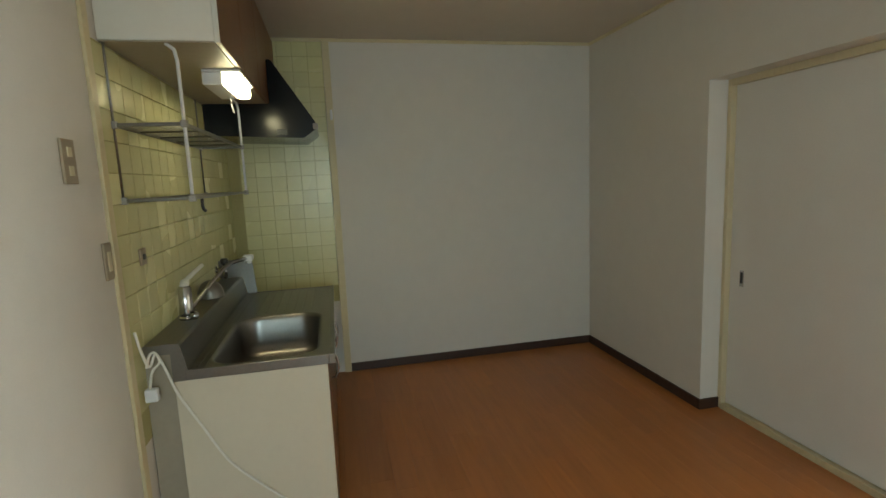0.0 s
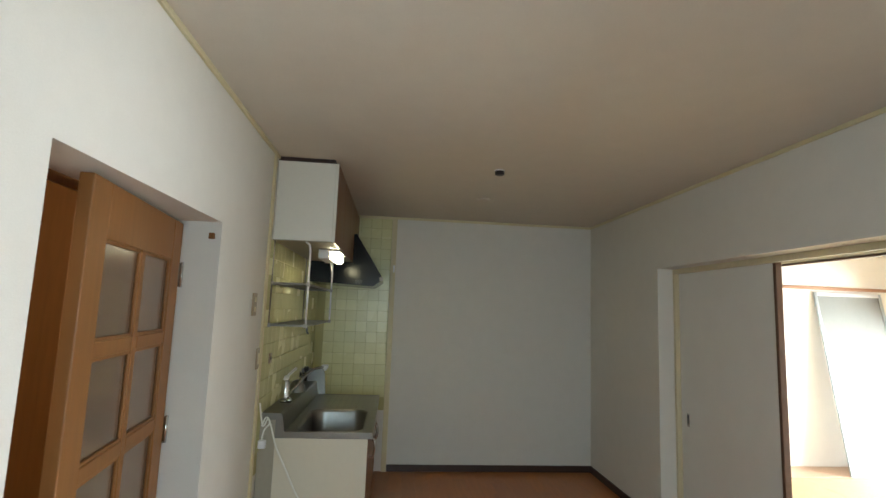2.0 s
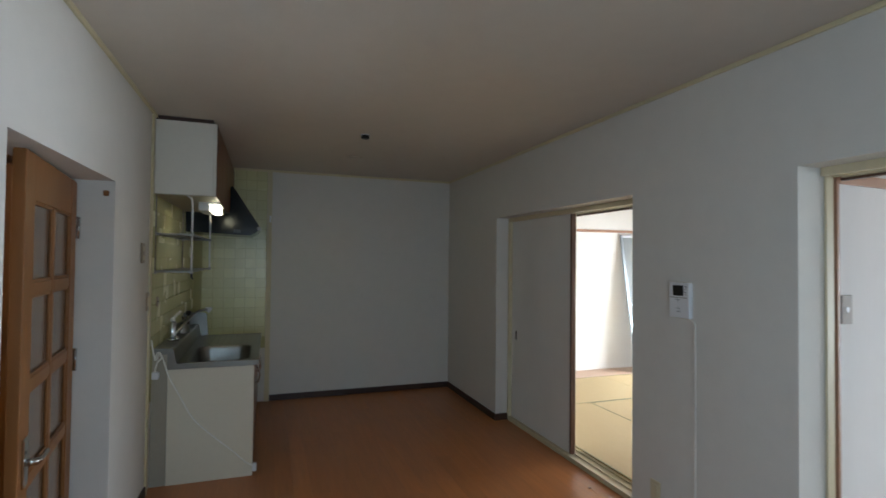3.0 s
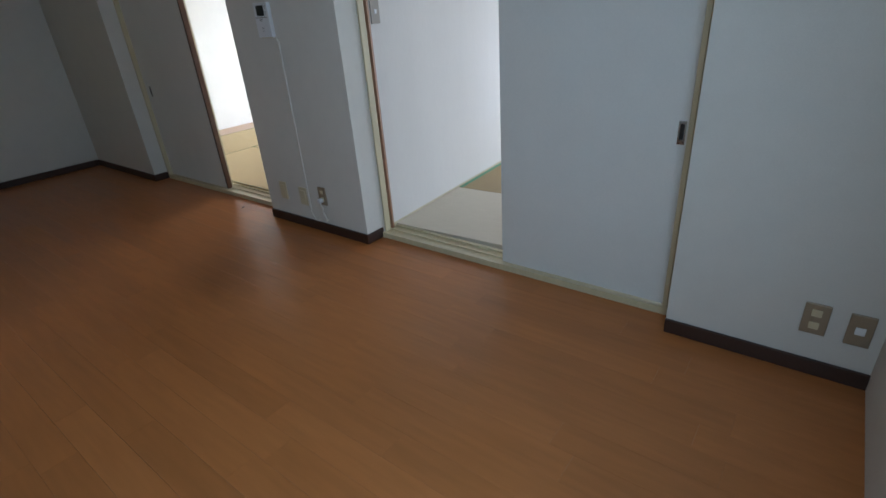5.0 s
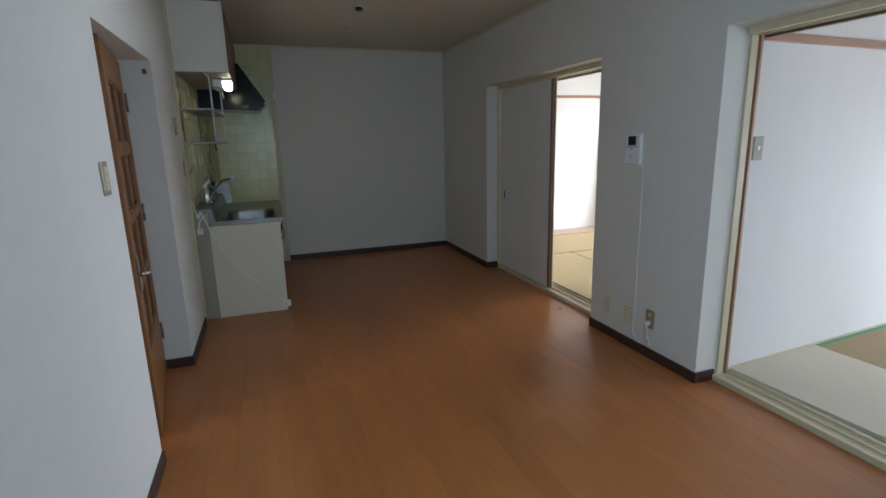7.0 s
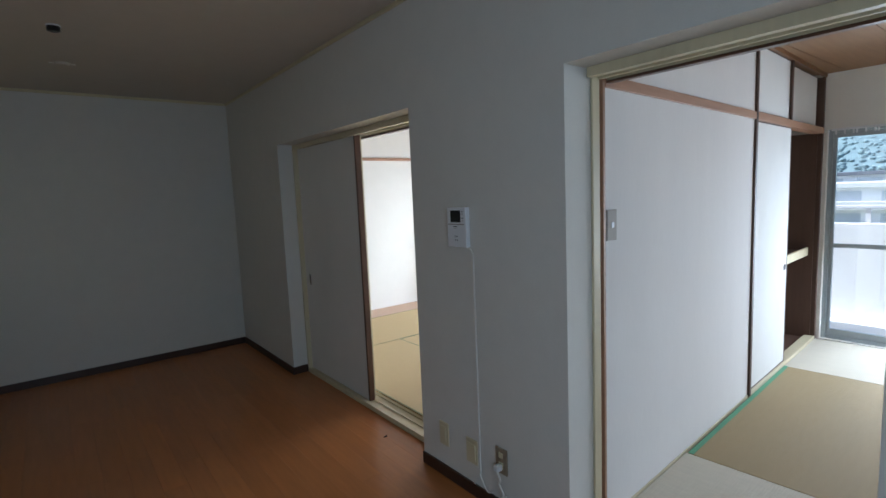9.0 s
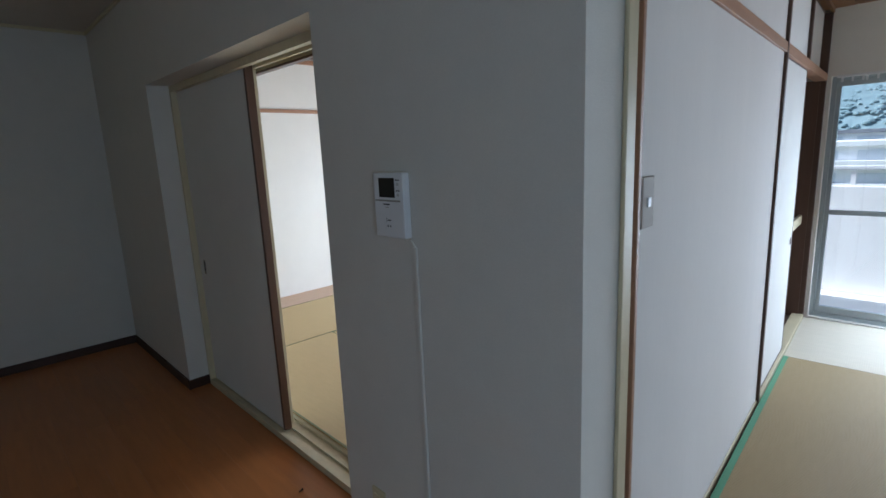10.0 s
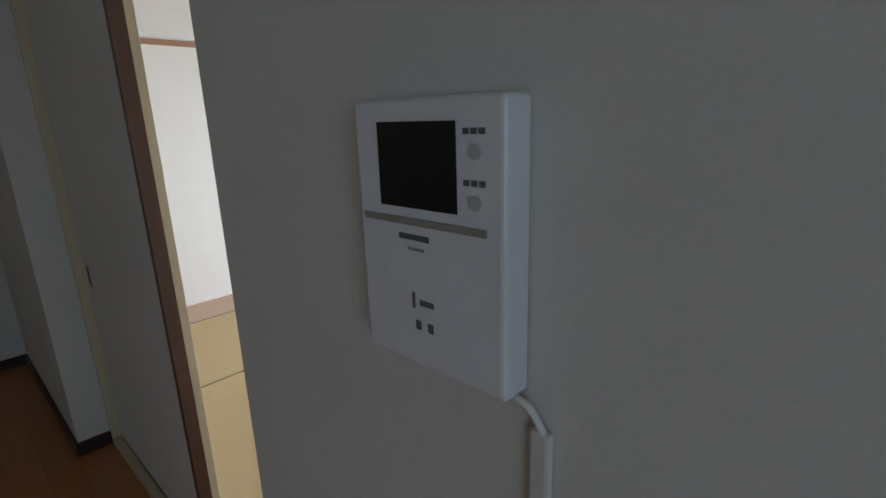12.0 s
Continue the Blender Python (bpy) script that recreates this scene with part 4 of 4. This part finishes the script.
cr = thing("curtain_rail", pose(OUT - 0.05, W2A + 0.1, WT - 0.02), "white curtain rail with small runners", "curtain rail")
part("rail", box(-0.008, 0.008, 0, W2B - W2A - 0.14, 0, 0.018, bevel=0.003), WHITE, cr)
for k in range(14):
    y = W2B - W2A - 0.17 - 0.045 * k - 0.012 * (k % 3)
    part("runner", box(-0.005, 0.005, y - 0.006, y + 0.006, -0.03, 0.0, bevel=0.002), WHITE, cr)
for y in (0.1, 1.0, W2B - W2A - 0.2):
    part("bracket", box(0.008, 0.0495, y - 0.008, y + 0.008, 0.004, 0.016), ALU, cr)

# ---- outside ----
# Unseen slab, added so that no sun leaks in between the ceilings.
structure("roof", box(-1.5, OUT + 0.15, REAR - 0.3, BACK + 0.4, 2.66, 2.8), CONCRETE, "unseen concrete slab added above the ceilings to block sun", "roof")
structure("ground", box(6.8, 3000, -3000, 3000, -6.3, -6.0), GRASS, "flat green ground far below the balcony", "ground")
bal = thing("balcony", None, "white concrete balcony with slotted metal rail", "balcony", kind="structure")
part("slab", box(OUT + 0.151, 7.82, -4.5, 5.5, -0.25, -0.03), CONCRETE, bal)
part("parapet", box(7.7, 7.82, -4.5, 5.5, -0.03, 0.97, bevel=0.01), CONCRETE, bal)
part("handrail", box(7.73, 7.79, -4.5, 5.5, 1.11, 1.15, bevel=0.01), WHITE, bal)
for k in range(28):
    part("baluster", box(7.745, 7.775, -4.4 + 0.36 * k, -4.36 + 0.36 * k, 0.97, 1.11), WHITE, bal)


def far_building(x, y0, y1, z0, z1, floors, bays, roofed, label):
    b = thing("apartment_building", pose(x, y0, z0), label, "building")
    l, h = y1 - y0, z1 - z0
    part("wall", box(0, 12, 0, l, 0, h), FACADE, b)
    part("roof", box(-0.5, 12.5, -0.5, l + 0.5, h, h + 0.5, bevel=0.05), ROOFM if roofed else CONCRETE, b)
    fh = h / floors
    for i in range(floors):
        part("balcony", box(-1.1, -0.01, 0.2, l - 0.2, i * fh + 0.05, i * fh + fh * 0.4, bevel=0.03), CONCRETE, b)
        for j in range(bays):
            y = l * (j + 0.5) / bays
            part("window", box(-0.05, 0.02, y - l / bays * 0.32, y + l / bays * 0.32, i * fh + fh * 0.42, i * fh + fh * 0.85), FARGLASS, b)
    return b


far_building(62, 2, 46, -6, 0.35, 3, 11, False, "long white low apartment block across the road")
far_building(88, -12, 30, -6, 1.6, 3, 10, True, "pale block with grey roof further away")


def hill():
    """A long wooded ridge: a heaved sheet covered in small clumps of crowns."""
    bm = bmesh.new()
    nu, nv = 60, 16
    grid = []
    for i in range(nu):
        row = []
        for j in range(nv):
            y = -300 + 1000 * i / (nu - 1)
            s = j / (nv - 1)
            ridge = 62 + 16 * math.sin(y * 0.011 + 1) + 9 * math.sin(y * 0.031)
            z = -7 + ridge * math.sin(s * math.pi * 0.5) + 3 * noise.noise(Vector((y * 0.03, s * 6, 1)))
            row.append(bm.verts.new((260 + 170 * s, y, z)))
        grid.append(row)
    for i in range(nu - 1):
        for j in range(nv - 1):
            bm.faces.new((grid[i][j], grid[i][j + 1], grid[i + 1][j + 1], grid[i + 1][j]))
    return bm


tagged(part("hill", hill(), LEAVES), "wooded green hillside, blue haze painted into its colour", "hill", kind="structure")


def crowns():
    rnd = random.Random(9)
    verts, faces = [], []
    for _ in range(12000):
        y, s = rnd.uniform(-20, 250), rnd.random()
        ridge = 62 + 16 * math.sin(y * 0.011 + 1) + 9 * math.sin(y * 0.031)
        c = Vector((260 + 170 * s, y, -7 + ridge * math.sin(s * math.pi * 0.5)))
        r = rnd.uniform(0.6, 1.5)
        n0 = len(verts)
        for ring, (rr, h) in enumerate(((0.95, -0.5), (1.0, 0.05), (0.7, 0.38))):
            for k in range(7):
                a, q = k * math.tau / 7 + ring * 0.4, r * rnd.uniform(0.75, 1.25)
                verts.append(c + Vector((rr * q * math.cos(a), rr * q * math.sin(a), h * q)))
        verts.append(c + Vector((0, 0, r * rnd.uniform(0.5, 0.7))))
        for ring in (0, 7):
            for k in range(7):
                a, b = n0 + ring + k, n0 + ring + (k + 1) % 7
                faces.append((a, b, b + 7, a + 7))
        for k in range(7):
            faces.append((n0 + 14 + k, n0 + 14 + (k + 1) % 7, n0 + 21))
    me = bpy.data.meshes.new("trees")
    me.from_pydata([tuple(v) for v in verts], [], faces)
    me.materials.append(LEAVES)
    for p in me.polygons:
        p.use_smooth = True
    return tagged(new("trees", me), "dense tree crowns, their green paled by painted haze", "trees", kind="stuff")


crowns()

# ---- pieces: wall tiles and floor planks ----
def shared_piece(name, bm, mat):
    me = bpy.data.meshes.new(name)
    bm.to_mesh(me)
    bm.free()
    me.materials.append(mat)
    return me


def lay(name, me, parent, m):
    ob = new(name, me)
    ob.parent = parent
    ob.matrix_basis = m
    return ob


P = 0.1005
tw = structure("wall_tiles_west", box(L, L + 0.003, 1.6165, BACK - 0.001, 0.55, 1.884), GROUT, "glossy yellow square tiles behind the sink", "wall")
tn = structure("wall_tiles_north", box(L + 0.004, 0.756, BACK - 0.003, BACK, 0.55, TOP - 0.023), GROUT, "glossy yellow square tiles beside the hood", "wall")
tile = shared_piece("tile", box(-0.0488, 0.0488, 0, 0.006, -0.0488, 0.0488, bevel=0.0009, seg=1), TILE)
rt = random.Random(3)
for i in range(19):
    for j in range(13):
        z = 0.72 + P * j
        if z > 1.84:
            continue
        lay("tile", tile, tw, pose(L + 0.003, 1.668 + P * i, z, rt.uniform(-0.015, 0.015), 0, -90 + rt.uniform(-0.015, 0.015)))
for i in range(7):
    for j in range(17):
        z = 0.72 + P * j
        if z > TOP - 0.07:
            continue
        x = 0.705 - P * i
        if x > L + 0.05:
            lay("tile", tile, tn, pose(x, BACK - 0.009, z, rt.uniform(-0.015, 0.015), 0, rt.uniform(-0.015, 0.015)))

fl = bpy.data.objects["floor"]
PW, PL = 0.1138, 0.94
plank = shared_piece("plank", box(-PW / 2 + 0.0003, PW / 2 - 0.0003, -PL / 2 + 0.0003, PL / 2 - 0.0003, -0.004, 0.0, bevel=0.0), FLOOR)
for i in range(25):
    x = L - 0.135 + 0.12 + PW * (i + 0.5) - 0.018
    y = REAR - rt.uniform(0.0, 0.85)
    while y < BACK:
        a, c = max(y, REAR - 0.02), min(y + PL, BACK + 0.02)
        if c - a > 0.03:
            o = lay("plank", plank, fl, pose(x, (a + c) / 2, 0))
            o.scale = (1, (c - a) / PL, 1)
        y += PL
# threshold boards inside the deep doorway
lay("threshold_board", shared_piece("threshold_board", box(L - 0.19, L - 0.012, DOOR0, DOOR1, -0.0045, -0.0006, bevel=0.0005, seg=1), FLOOR), fl, Matrix())
for nm, a, c in (("threshold_board", OP1A, OP1B), ("threshold_board", OP2A, OP2B)):
    lay(nm, shared_piece(nm, box(R + 0.062, R + 0.117, a, c, -0.0045, -0.0006, bevel=0.0005, seg=1), FLOOR), fl, Matrix())
